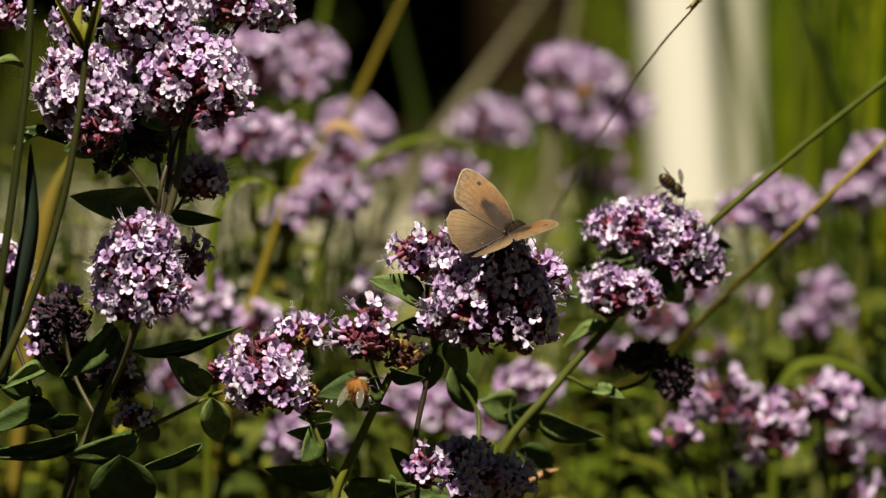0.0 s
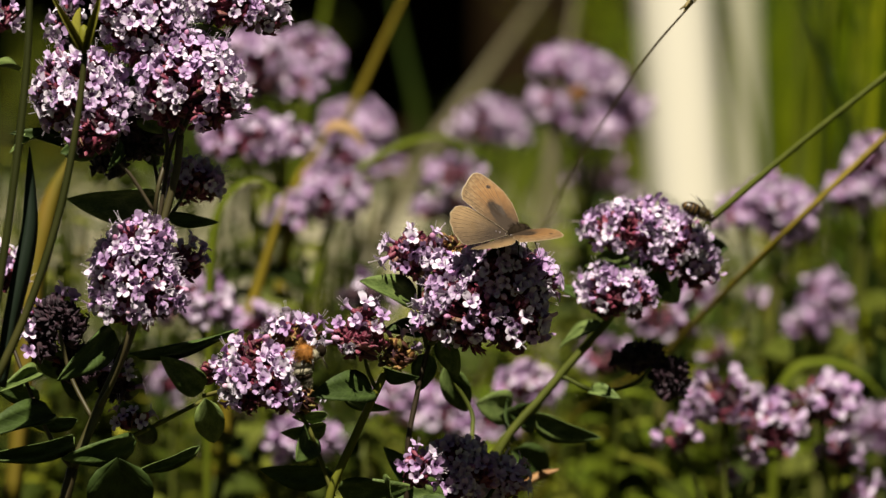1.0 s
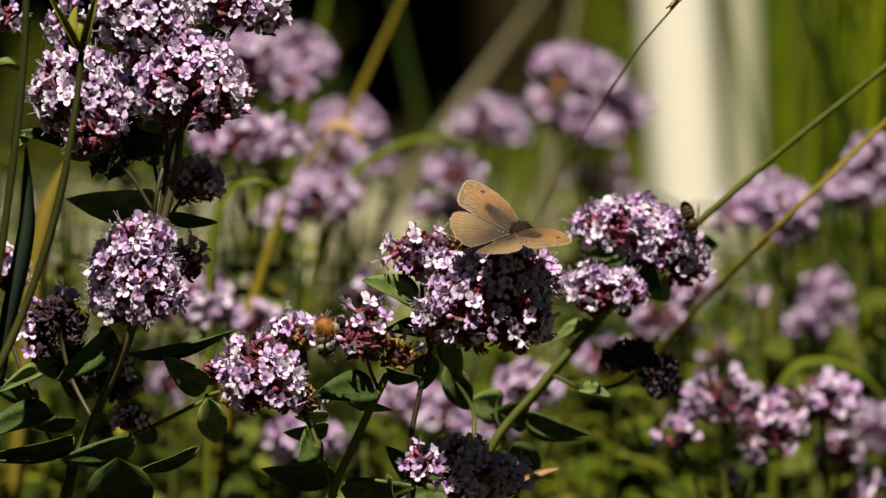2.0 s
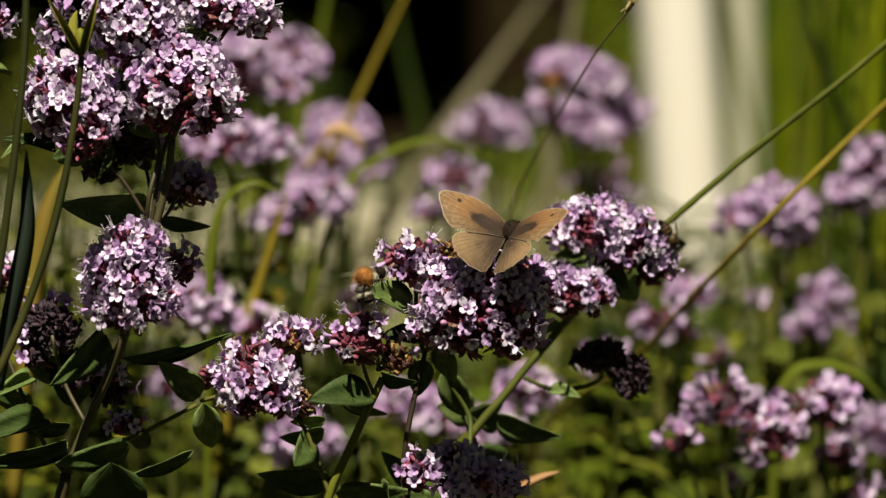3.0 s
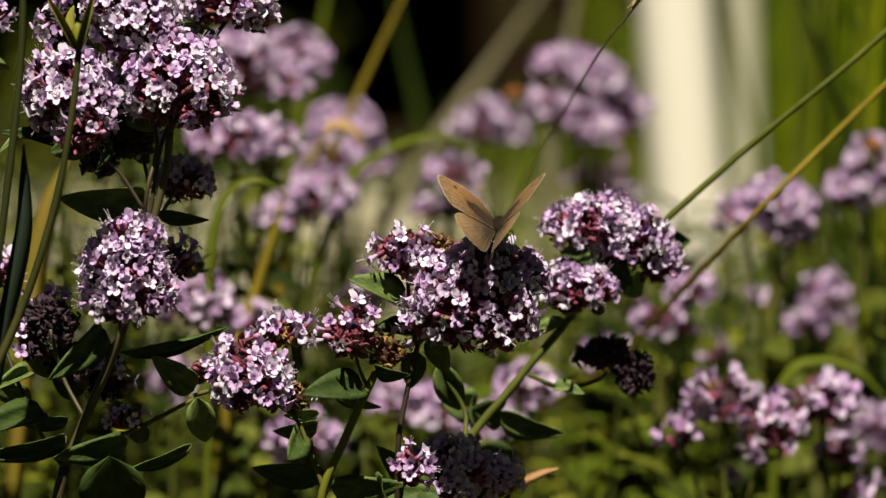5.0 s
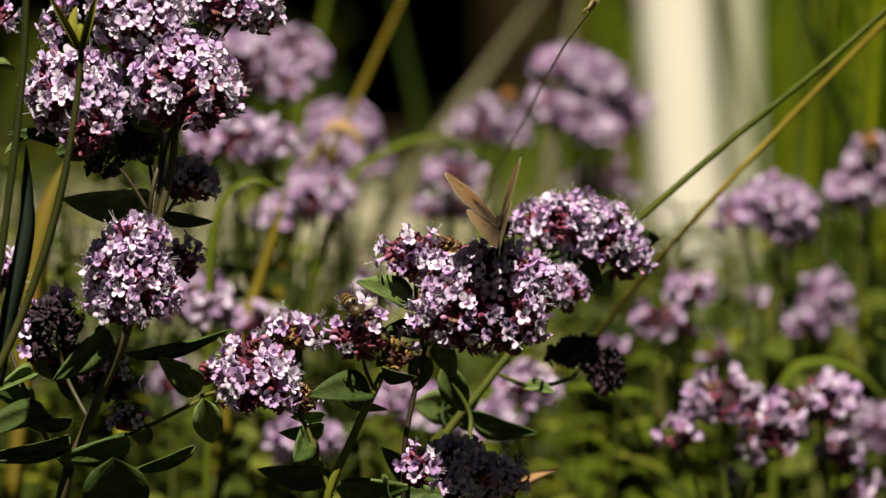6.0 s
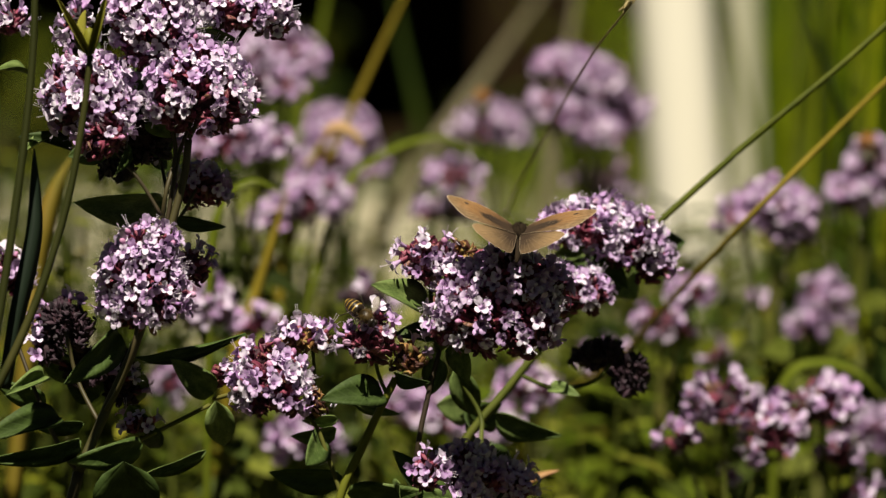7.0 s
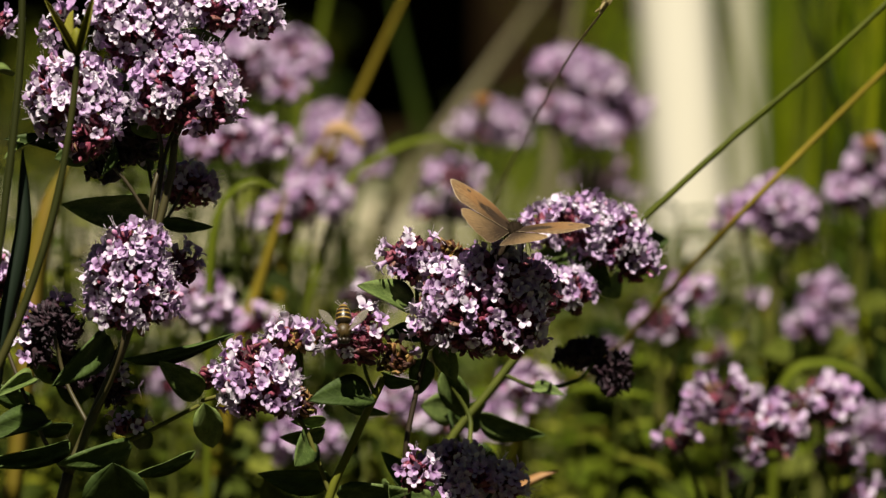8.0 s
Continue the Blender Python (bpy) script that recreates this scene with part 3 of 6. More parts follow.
tall_clump("tall_grass", "tall yellow-green meadow grass behind the flowers", 60, (0.060, 0.104), 2.3, 3.2, 0.0085, MEADOW, 51)
tall_clump("tall_grass", "tall dark green grass behind the flowers", 15, (0.058, 0.098), 2.4, 3.0, 0.0060, GREEN_STALK, 52)
tall_clump("tall_grass", "bright green grass blades close behind the flowers", 14, (0.064, 0.098), 2.05, 2.5, 0.0050, MEADOW, 53)
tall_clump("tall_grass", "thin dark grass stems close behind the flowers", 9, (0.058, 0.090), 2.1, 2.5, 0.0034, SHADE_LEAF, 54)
# added strips in the shaded leaf colour, darken the ground before the store
far_leaves("weeds", "added low weeds, shade-coloured to darken the foot of the store", 420, (0.02, 0.24, 7.4, 8.1, 0.11), 0.03, SHADE_LEAF, 56)
far_leaves("weeds", "added low weeds, shade-coloured to darken the ground by the shrub", 300, (-0.40, -0.17, 7.4, 8.1, 0.12), 0.03, SHADE_LEAF, 57)
# backdrop whose shaded leaf colour makes the dark gaps between blades
far_leaves("shrub", "shrub coloured for shade, darkens the gaps in the grass", 2600, (0.34, 1.7, 8.7, 9.4, 0.6), 0.045, SHADE_LEAF, 20)
far_grass("tall_grass", "sparse dry and green grass by the post", 18, (0.19, 0.30, 7.4, 8.1), 0.26, 0.009, GREEN_STALK, 7, 0.25)
far_grass("short_grass", "patch of olive green grass before the post", 130, (0.05, 0.24, 5.6, 7.6), 0.14, 0.010, GRASS, 28, 0.5)
far_grass("short_grass", "low olive turf at the edge of the dry ground", 260, (-0.16, 0.04, 5.3, 6.2), 0.05, 0.008, GRASS, 29, 0.5)
far_grass("short_grass", "short patchy grass on dry ground", 380, (-2.2, 2.2, 4.6, 5.4), 0.09, 0.006, GRASS, 8, 0.4)
# added blades in the shaded leaf colour make a shaded patch of ground
far_grass("short_grass", "added sparse grass, shade-coloured to darken the dry ground", 260, (-0.58, -0.27, 5.5, 7.4), 0.07, 0.006, SHADE_LEAF, 31, 0.5)


def undergrowth(name, label, count, seed, span, near, far, top_line, mat=FAR_LEAF, gaps=-1.0, size=1.0):
    """Leafy shoots without flowers between the flowering stems; height falls away with the distance."""
    rnd = random.Random(seed)
    g = Geo()
    for i in range(count):
        y = near + (far - near) * rnd.random() ** 1.3
        x = rnd.uniform(*span) * y
        if noise.noise(Vector((x * 38, y * 7, seed))) < gaps:
            continue
        h = max(0.10, 0.72 - y * math.tan(radians(top_line(x / y) + rnd.uniform(-0.2, 0.9))))
        lean = Vector((rnd.gauss(0, 0.10), rnd.gauss(0, 0.10), 1)).normalized()
        pts = [Vector((x, y, 0)) + lean * h * s for s in (0, 0.35, 0.7, 1)]
        tube(g, pts, [0.0017, 0.0015, 0.0012, 0.0006], 4, 1, False)
        for j in range(rnd.randint(7, 11)):
            p = Vector((x, y, 0)) + lean * (h - 0.022 * j * rnd.uniform(0.8, 1.1) - 0.004)
            if p.z < 0.02:
                break
            a = rnd.uniform(0, 3.14)
            for side in (0, math.pi):
                k = size * (0.009 + 0.0012 * j) * rnd.uniform(0.6, 1.25)
                m = Matrix.Translation(p) @ Matrix.Rotation(a + side, 4, "Z") @ Matrix.Rotation(rnd.uniform(-0.8, 0.3), 4, "Y")
                leaf_geo(g, m, k, k * 0.62, 0, 0.25, 0.25, nx=4, both=False)
    return tagged(new(name, g.mesh(name, [mat, STEM])), label, "foliage", kind="stuff")


undergrowth("undergrowth", "green leafy oregano shoots without flowers", 300, 11, (-0.10, 0.10), 2.05, 4.4, lambda u: 6.9 + 0.25 * math.sin(u * 90) + (0.35 if -0.05 < u < -0.013 else 0), gaps=-0.05, size=1.35)
undergrowth("undergrowth", "olive green leafy shoots beneath the flowers", 420, 12, (0.018, 0.10), 2.15, 3.8, lambda u: (5.85 if u > 0.033 else 6.25) + 0.15 * math.sin(u * 70), gaps=-0.05, size=1.35)
# sets with SHADE_LEAF carry the shade behind the heads in their colour
undergrowth("undergrowth", "leafy shoots coloured for shade behind the domed heads", 150, 18, (0.036, 0.10), 2.1, 2.8, lambda u: 5.6, SHADE_LEAF, gaps=-0.12, size=1.5)
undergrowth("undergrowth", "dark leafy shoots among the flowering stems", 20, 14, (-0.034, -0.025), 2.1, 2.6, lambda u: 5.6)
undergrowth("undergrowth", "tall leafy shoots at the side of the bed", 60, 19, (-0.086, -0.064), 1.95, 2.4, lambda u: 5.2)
undergrowth("undergrowth", "leafy shoots coloured for the shade of the heads", 12, 41, (-0.038, -0.028), 2.12, 2.5, lambda u: 4.85, SHADE_LEAF)
undergrowth("undergrowth", "leafy shoots coloured for shade in the gap behind the heads", 46, 44, (-0.041, -0.0235), 2.08, 2.6, lambda u: 5.35 if u < -0.032 else 5.85, SHADE_LEAF)
undergrowth("undergrowth", "leafy shoots coloured for shade beside the tall weed", 34, 42, (-0.086, -0.060), 1.9, 2.3, lambda u: 4.7, SHADE_LEAF)
# next three sets use brighter leaf materials: sunlit patches put into the colour
undergrowth("undergrowth", "sunlit olive shoots in the gap between plants", 210, 43, (-0.05, -0.002), 2.4, 3.4, lambda u: 7.15, GRASS)
undergrowth("undergrowth", "sunlit yellow-green shoots among darker leaves", 90, 61, (0.020, 0.10), 2.2, 3.0, lambda u: 6.6 + 0.3 * math.sin(u * 110), MEADOW, gaps=0.0, size=1.4)
undergrowth("undergrowth", "broad sunlit leaves low between the stems", 60, 62, (0.010, 0.048), 1.95, 2.35, lambda u: 7.3 + 0.2 * math.sin(u * 150), GRASS, gaps=-0.02, size=1.9)
undergrowth("undergrowth", "leafy shoots at the edge of the bed", 60, 17, (-0.10, -0.06), 2.0, 2.8, lambda u: 6.3)
# added below the view, takes up light bounced from the bed
undergrowth("undergrowth", "unseen low green leaves over the bed, added to cut bounce light", 420, 13, (-0.42, 0.42), 0.8, 1.9, lambda u: 15.0)


# ---- far flowering oregano ----
def far_plant(heads, seed, label="oregano with pale lilac flower heads", fresh=0.72, lean=0.02, leaves=9, spent=False, group="oregano plants"):
    """Flowering stem behind the main ones. heads: (centre, half width, half height)."""
    rnd = random.Random(seed)
    c = sum((Vector(h[0]) for h in heads), Vector()) / len(heads)
    base = Vector((c.x + rnd.uniform(-lean, lean), c.y + rnd.uniform(-0.02, 0.02), 0))
    ob = thing("oregano", base, label, "oregano", group)
    fork = Vector((c.x, c.y, c.z - 0.05))
    stalk(ob, base, [base, base.lerp(fork, 0.55) + Vector((0.006, 0, 0)), fork], (0.0019, 0.0014))
    for k, (p, w, h) in enumerate(heads):
        flower_head(ob, base, [(p, (w, w * 0.9, h))], seed * 10 + k, fresh, spent, 1.05, joined=True, spacing=0.0037)
        stalk(ob, base, [fork, fork.lerp(Vector(p), 0.5) + Vector((0, 0, 0.002)), p], (0.0011, 0.0008), name="branch")
    for k in range(leaves):
        a = rnd.uniform(0, 6.28)
        r = fork - Vector((0, 0, 0.011 * k - 0.006))
        n = rnd.uniform(0.011, 0.019)
        for q in (a, a + math.pi):
            leaf(ob, base, r, r + Vector((math.cos(q) * n, math.sin(q) * n, rnd.uniform(-0.010, 0.006))), n * rnd.uniform(0.5, 0.68), rnd.uniform(10, 50), k).data = BACK_LEAVES[k % 3]
    return ob


UPPER = [
    far_plant([((-0.0699, 2.0501, 0.5721), 0.0134, 0.0113), ((-0.0501, 2.0823, 0.5708), 0.0129, 0.0109), ((-0.0589, 2.0601, 0.5641), 0.0146, 0.0082)], 21),
    far_plant([((-0.0687, 1.9253, 0.5549), 0.0135, 0.0093), ((-0.0556, 1.9461, 0.5521), 0.0088, 0.007)], 22, leaves=9),
    far_plant([((-0.0334, 2.1542, 0.5385), 0.0135, 0.0108), ((-0.0395, 2.1318, 0.5296), 0.0103, 0.0073), ((-0.0247, 2.1527, 0.5245), 0.0087, 0.0061)], 23),
    far_plant([((-0.0389, 1.986, 0.5296), 0.011, 0.0104), ((-0.0529, 1.9852, 0.5226), 0.0084, 0.0076)], 24, leaves=9),
]
far_plant([((0.0152, 2.22, 0.5359), 0.0103, 0.0089), ((0.0238, 2.225, 0.5346), 0.0089, 0.0094)], 25)
far_plant([((0.0482, 2.2, 0.5598), 0.0115, 0.008), ((0.0602, 2.2, 0.5531), 0.0115, 0.0097), ((0.0699, 2.21, 0.5416), 0.0093, 0.0102), ((0.0401, 2.19, 0.5455), 0.007, 0.0075), ((0.0526, 2.195, 0.5402), 0.0101, 0.0093), ((0.0613, 2.19, 0.5344), 0.0084, 0.0066)], 26, fresh=0.88)
far_plant([((0.0033, 2.0585, 0.5306), 0.0104, 0.0063), ((0.0013, 2.0782, 0.5161), 0.0109, 0.0071)], 27, "oregano with reddish half-open flower heads", 0.5)
far_plant([((-0.0275, 1.888, 0.506), 0.0118, 0.0069)], 28, "oregano with a spent brownish head in shade-coloured calyx", 0.08, spent="dark")
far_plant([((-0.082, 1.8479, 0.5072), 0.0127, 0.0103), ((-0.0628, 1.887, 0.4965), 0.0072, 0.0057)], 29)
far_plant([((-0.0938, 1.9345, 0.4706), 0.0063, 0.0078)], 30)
# calyx colour stands in for the shade on this head
far_plant([((0.0668, 2.3002, 0.5059), 0.0139, 0.0111)], 31, "oregano with a flower head darkened by colour for shade", 0.1, spent="dark")
far_plant([((0.1187, 1.9905, 0.5251), 0.0137, 0.0092), ((0.1056, 1.9902, 0.5221), 0.0084, 0.0072), ((0.1227, 1.9896, 0.5161), 0.0084, 0.0056)], 32, fresh=0.72)
far_plant([((0.1426, 2.0863, 0.4797), 0.0084, 0.0102), ((0.1366, 2.0854, 0.4713), 0.0066, 0.0056)], 33, fresh=0.65)
far_plant([((0.1566, 2.0416, 0.5325), 0.0107, 0.0123), ((0.1473, 2.0407, 0.5243), 0.0074, 0.0074)], 34)
far_plant([((0.0906, 1.8048, 0.48), 0.0117, 0.0095), ((0.1052, 1.8038, 0.4709), 0.0113, 0.011), ((0.0769, 1.8036, 0.4682), 0.0066, 0.0062), ((0.0953, 1.8221, 0.4535), 0.0041, 0.0048)], 35, fresh=0.44)
far_plant([((0.123, 1.8245, 0.4764), 0.0133, 0.0096), ((0.1309, 1.8427, 0.458), 0.0071, 0.0067), ((0.1356, 1.8413, 0.445), 0.0086, 0.0056)], 36, fresh=0.44)
far_plant([((-0.0018, 1.9333, 0.4589), 0.0141, 0.0086), ((0.0139, 1.9329, 0.455), 0.0117, 0.0074), ((-0.0155, 1.9338, 0.4638), 0.0086, 0.0078)], 37, fresh=0.72)
far_plant([((0.0288, 1.8846, 0.4742), 0.0099, 0.0088)], 38, fresh=0.65)
far_plant([((-0.0475, 1.8828, 0.4571), 0.0114, 0.008)], 39)
# pale florets thinned out to imitate the shade on these heads
far_plant([((0.0775, 1.9367, 0.4911), 0.0108, 0.0084), ((0.0843, 1.9377, 0.5008), 0.0078, 0.0064), ((0.056, 1.9352, 0.4774), 0.0086, 0.0074)], 40, "oregano with crimson flower heads, few florets so they read as shaded", 0.22)
far_plant([((0.1548, 1.9822, 0.4463), 0.008, 0.008)], 41)
far_plant([((0.0966, 1.9852, 0.4742), 0.0044, 0.0044), ((0.1183, 2.0863, 0.4797), 0.0055, 0.0051)], 42, fresh=0.72)


# ---- single stalks and blades behind ----
def grass_blade(points, width, mat, label, face=(0, -1, 0), name="meadow_grass"):
    base = points[0]
    ob = thing(name, base, label, "grass", "single grasses" if name == "meadow_grass" else "")
    g = Geo()
    blade(g, [Vector(p) - Vector(base) for p in points], width, 0, face)
    part("blade", g.mesh("blade", [mat]), ob)
    return ob


grass_blade([(-0.0817, 2.2874, 0), (-0.0725, 2.2811, 0.4201), (-0.0586, 2.2927, 0.5303), (-0.0483, 2.2976, 0.5763), (-0.0448, 2.3009, 0.6084)], 0.0046, GRASS, "green upright grass blade")
grass_blade([(-0.14, 2.0885, 0), (-0.081, 2.0832, 0.4504), (-0.0472, 2.0909, 0.5238), (-0.024, 2.0962, 0.5741), (-0.003, 2.1009, 0.6181)], 0.0036, OLIVE_STRAW, "olive yellow leaning grass stalk")
grass_blade([(-0.3301, 2.8409, 0.006), (-0.1351, 2.8701, 0.284), (-0.0186, 2.8875, 0.449), (0.0192, 2.8931, 0.5026), (0.0629, 2.8997, 0.5648)], 0.0116, GREY_STRAW, "broad pale dry grass blade")
grass_blade([(0.0047, 2.8841, 0), (-0.0012, 2.8762, 0.3419), (-0.0114, 2.8902, 0.4751), (-0.0215, 2.8954, 0.5243), (-0.0274, 2.8994, 0.5619)], 0.0076, SHADE_LEAF, "dark green grass blade")
grass_blade([(-0.061, 1.989, 0), (-0.053, 1.9836, 0.4592), (-0.0349, 1.9914, 0.5331), (-0.0189, 1.9927, 0.5461), (-0.0008, 1.9932, 0.5507), (0.0153, 1.9925, 0.5441)], 0.004, GRASS, "arching green grass blade", (0, -0.6, 0.8))
grass_blade([(0.0303, 2.5858, 0), (0.0459, 2.5841, 0.4329), (0.0525, 2.5923, 0.5108), (0.059, 2.5962, 0.5471), (0.0642, 2.6, 0.5835)], 0.0078, GREY_STRAW, "pale dry upright grass blade")
grass_blade([(0.0087, 2.3869, 0), (0.0183, 2.3803, 0.4071), (0.0316, 2.3891, 0.4909), (0.0436, 2.3922, 0.5197), (0.0484, 2.3942, 0.5389)], 0.0034, GRASS, "thin green grass blade")
grass_blade([(-0.0771, 1.8896, 0), (-0.0732, 1.8844, 0.4723), (-0.0656, 1.8872, 0.4988), (-0.058, 1.8898, 0.5235), (-0.0523, 1.8918, 0.5425)], 0.0046, OLIVE_STRAW, "olive yellow grass stalk")
grass_blade([(-0.0671, 1.989, 0), (-0.061, 1.9836, 0.4592), (-0.052, 1.9914, 0.5331), (-0.045, 1.9926, 0.5451), (-0.0389, 1.9938, 0.5561)], 0.004, OLIVE_STRAW, "short olive yellow grass stalk")
grass_blade([(-0.0843, 1.8399, 0), (-0.0769, 1.8376, 0.5046), (-0.0741, 1.841, 0.5379), (-0.0639, 1.8423, 0.5493), (-0.0509, 1.8417, 0.5444)], 0.0033, GRASS, "arching yellow-green grass blade", (0, -0.6, 0.8))
grass_blade([(0.1067, 1.925, 0.0), (0.1149, 1.93, 0.4584), (0.1208, 1.932, 0.4747), (0.1326, 1.933, 0.4777), (0.1439, 1.932, 0.4739), (0.154, 1.93, 0.4639)], 0.0042, GRASS, "arching pale green grass blade", (0, -0.7, 0.7))
grass_blade([(0.142, 3.3814, 0), (0.1471, 3.3821, 0.3717), (0.1471, 3.3853, 0.4023), (0.1437, 3.3882, 0.4294)], 0.0137, GRASS, "short green blade before the post")
grass_blade([(0.1561, 2.6852, 0), (0.1507, 2.6892, 0.4758), (0.1426, 2.6943, 0.5243), (0.1331, 2.6994, 0.5728)], 0.0033, GRASS, "thin green stalk by the post")
grass_blade([(-0.1387, 1.79, 0.4481), (-0.1332, 1.795, 0.5023), (-0.1316, 1.8, 0.5237), (-0.1284, 1.802, 0.5381), (-0.1244, 1.804, 0.5507), (-0.1194, 1.806, 0.5611)], 0.0092, YELLOWED, "yellowing leaf behind the tall weed", (0.1, -1, 0.1), "withered_leaf")
grass_blade([(-0.0415, 1.9734, 0.5538), (-0.0376, 1.9737, 0.5563), (-0.0316, 1.9734, 0.5538), (-0.0276, 1.9729, 0.5484)], 0.0052, ORANGE, "curled withered orange leaf on a flower head", (0, -0.8, 0.5), "withered_leaf")
grass_blade([(0.0204, 1.663, 0.4728), (0.0246, 1.663, 0.4755), (0.0297, 1.663, 0.4779), (0.0347, 1.663, 0.4793)], 0.0034, ORANGE, "curled orange withered leaf low among stems", (0, -0.7, 0.7), "withered_leaf")


# ---- the flowering oregano in focus ----
def lobe(c, w, h, d=0.9):
    return (c, (w, w * d, h))


def thicket(ob, base, spots, seed, size=0.017):
    """Close leaves round the lower stems. spots: centre, spread sideways and upward, how many."""
    rnd = random.Random(seed)
    for c, sx, sz, n in spots:
        for i in range(n):
            r = Vector((c[0] + rnd.gauss(0, sx * 0.6), c[1] + rnd.uniform(0, 0.03), c[2] + rnd.uniform(-sz, sz)))
            a = rnd.uniform(0, 6.28)
            k = size * rnd.uniform(0.6, 1.3)
            leaf(ob, base, r, r + Vector((math.cos(a) * k, math.sin(a) * k * 0.7, rnd.uniform(-0.7, 0.25) * k)), k * rnd.uniform(0.5, 0.72), rnd.uniform(65, 125), i)


def left_plant():
    base = (-0.104, 1.585, 0.0)
    ob = thing("oregano", base, "tall oregano with lilac-white flower heads, dark leaves", "oregano", "oregano plants")
    fork = (-0.1042, 1.5788, 0.4923)
    stalk(ob, base, [base, shift(base, 0.001, 0, 0.25), (-0.1066, 1.5776, 0.4803), fork], (0.0020, 0.0017), RED_STEM)
    stalk(ob, base, [fork, (-0.0958, 1.5809, 0.5114), (-0.0878, 1.5828, 0.5297), (-0.0798, 1.5856, 0.5567), (-0.0746, 1.5876, 0.5758), (-0.0734, 1.5887, 0.5862)], (0.0015, 0.0011), RED_STEM)
    stalk(ob, base, [(-0.0811, 1.586, 0.5599), (-0.0796, 1.5831, 0.5714), (-0.0771, 1.5885, 0.5838), (-0.0822, 1.5906, 0.6045), (-0.0838, 1.5918, 0.6156)], (0.0007, 0.0006), RED_STEM, "branch")
    stalk(ob, base, [(-0.0802, 1.5898, 0.5587), (-0.078, 1.5913, 0.5723), (-0.0758, 1.5944, 0.5833), (-0.0665, 1.5966, 0.604), (-0.0577, 1.598, 0.6168)], (0.0007, 0.0006), RED_STEM, "branch")
    stalk(ob, base, [(-0.0808, 1.5825, 0.5651), (-0.0868, 1.5835, 0.5746), (-0.0932, 1.5843, 0.5825), (-0.0996, 1.5855, 0.5936)], (0.0006, 0.0005), RED_STEM, "branch")
    stalk(ob, base, [(-0.0734, 1.5887, 0.5862), (-0.071, 1.5893, 0.5917), (-0.0702, 1.5901, 0.5997)], (0.0008, 0.0007), RED_STEM, "branch")
    stalk(ob, base, [(-0.097, 1.5806, 0.509), (-0.0913, 1.5727, 0.5197), (-0.0876, 1.5689, 0.5313), (-0.0866, 1.5753, 0.545)], (0.0007, 0.0006), RED_STEM, "branch")
    stalk(ob, base, [(-0.0986, 1.5862, 0.505), (-0.1054, 1.5925, 0.5171), (-0.1086, 1.5939, 0.53)], (0.0007, 0.0006), RED_STEM, "branch")
    stalk(ob, base, [fork, (-0.1086, 1.5794, 0.4978), (-0.1142, 1.5806, 0.509), (-0.1243, 1.5892, 0.5337)], (0.0008, 0.0006), RED_STEM, "branch")
    stalk(ob, base, [(-0.1014, 1.5793, 0.4963), (-0.0954, 1.5855, 0.4978), (-0.0852, 1.5908, 0.5011), (-0.0677, 1.5967, 0.5093)], (0.0008, 0.0006), STEM, "branch")
    stalk(ob, base, [(-0.0797, 1.5931, 0.5705), (-0.0815, 1.6037, 0.576), (-0.0833, 1.6086, 0.5845)], (0.0006, 0.0005), RED_STEM, "branch")
    stalk(ob, base, [(-0.0798, 1.6019, 0.5583), (-0.0755, 1.6125, 0.5638), (-0.0724, 1.6182, 0.5698)], (0.0006, 0.0005), RED_STEM, "branch")
    heads = [
        ([lobe((-0.0835, 1.5923, 0.6201), 0.0131, 0.0125), lobe((-0.0869, 1.5893, 0.611), 0.0064, 0.0061)], 0.58, ""),
        ([lobe((-0.0593, 1.5986, 0.6224), 0.0144, 0.0083), lobe((-0.0488, 1.5981, 0.6184), 0.0045, 0.0058)], 0.65, ""),
        ([lobe((-0.0701, 1.6095, 0.6306), 0.0192, 0.0096)], 0.8, ""),
        ([lobe((-0.1065, 1.608, 0.6162), 0.0054, 0.008)], 0.4, "dark purple flower head, shade put into its colour"),
        ([lobe((-0.1013, 1.5879, 0.5975), 0.0134, 0.0125), lobe((-0.0968, 1.5787, 0.587), 0.0074, 0.008)], 0.58, ""),
        ([lobe((-0.0693, 1.5861, 0.5997), 0.0147, 0.0138), lobe((-0.0811, 1.5921, 0.5995), 0.0054, 0.008)], 0.7, ""),
        ([lobe((-0.0857, 1.5765, 0.5465), 0.0118, 0.0147), lobe((-0.084, 1.5756, 0.557), 0.0074, 0.0058), lobe((-0.0921, 1.5739, 0.5411), 0.0058, 0.0074)], 0.7, ""),
    ]
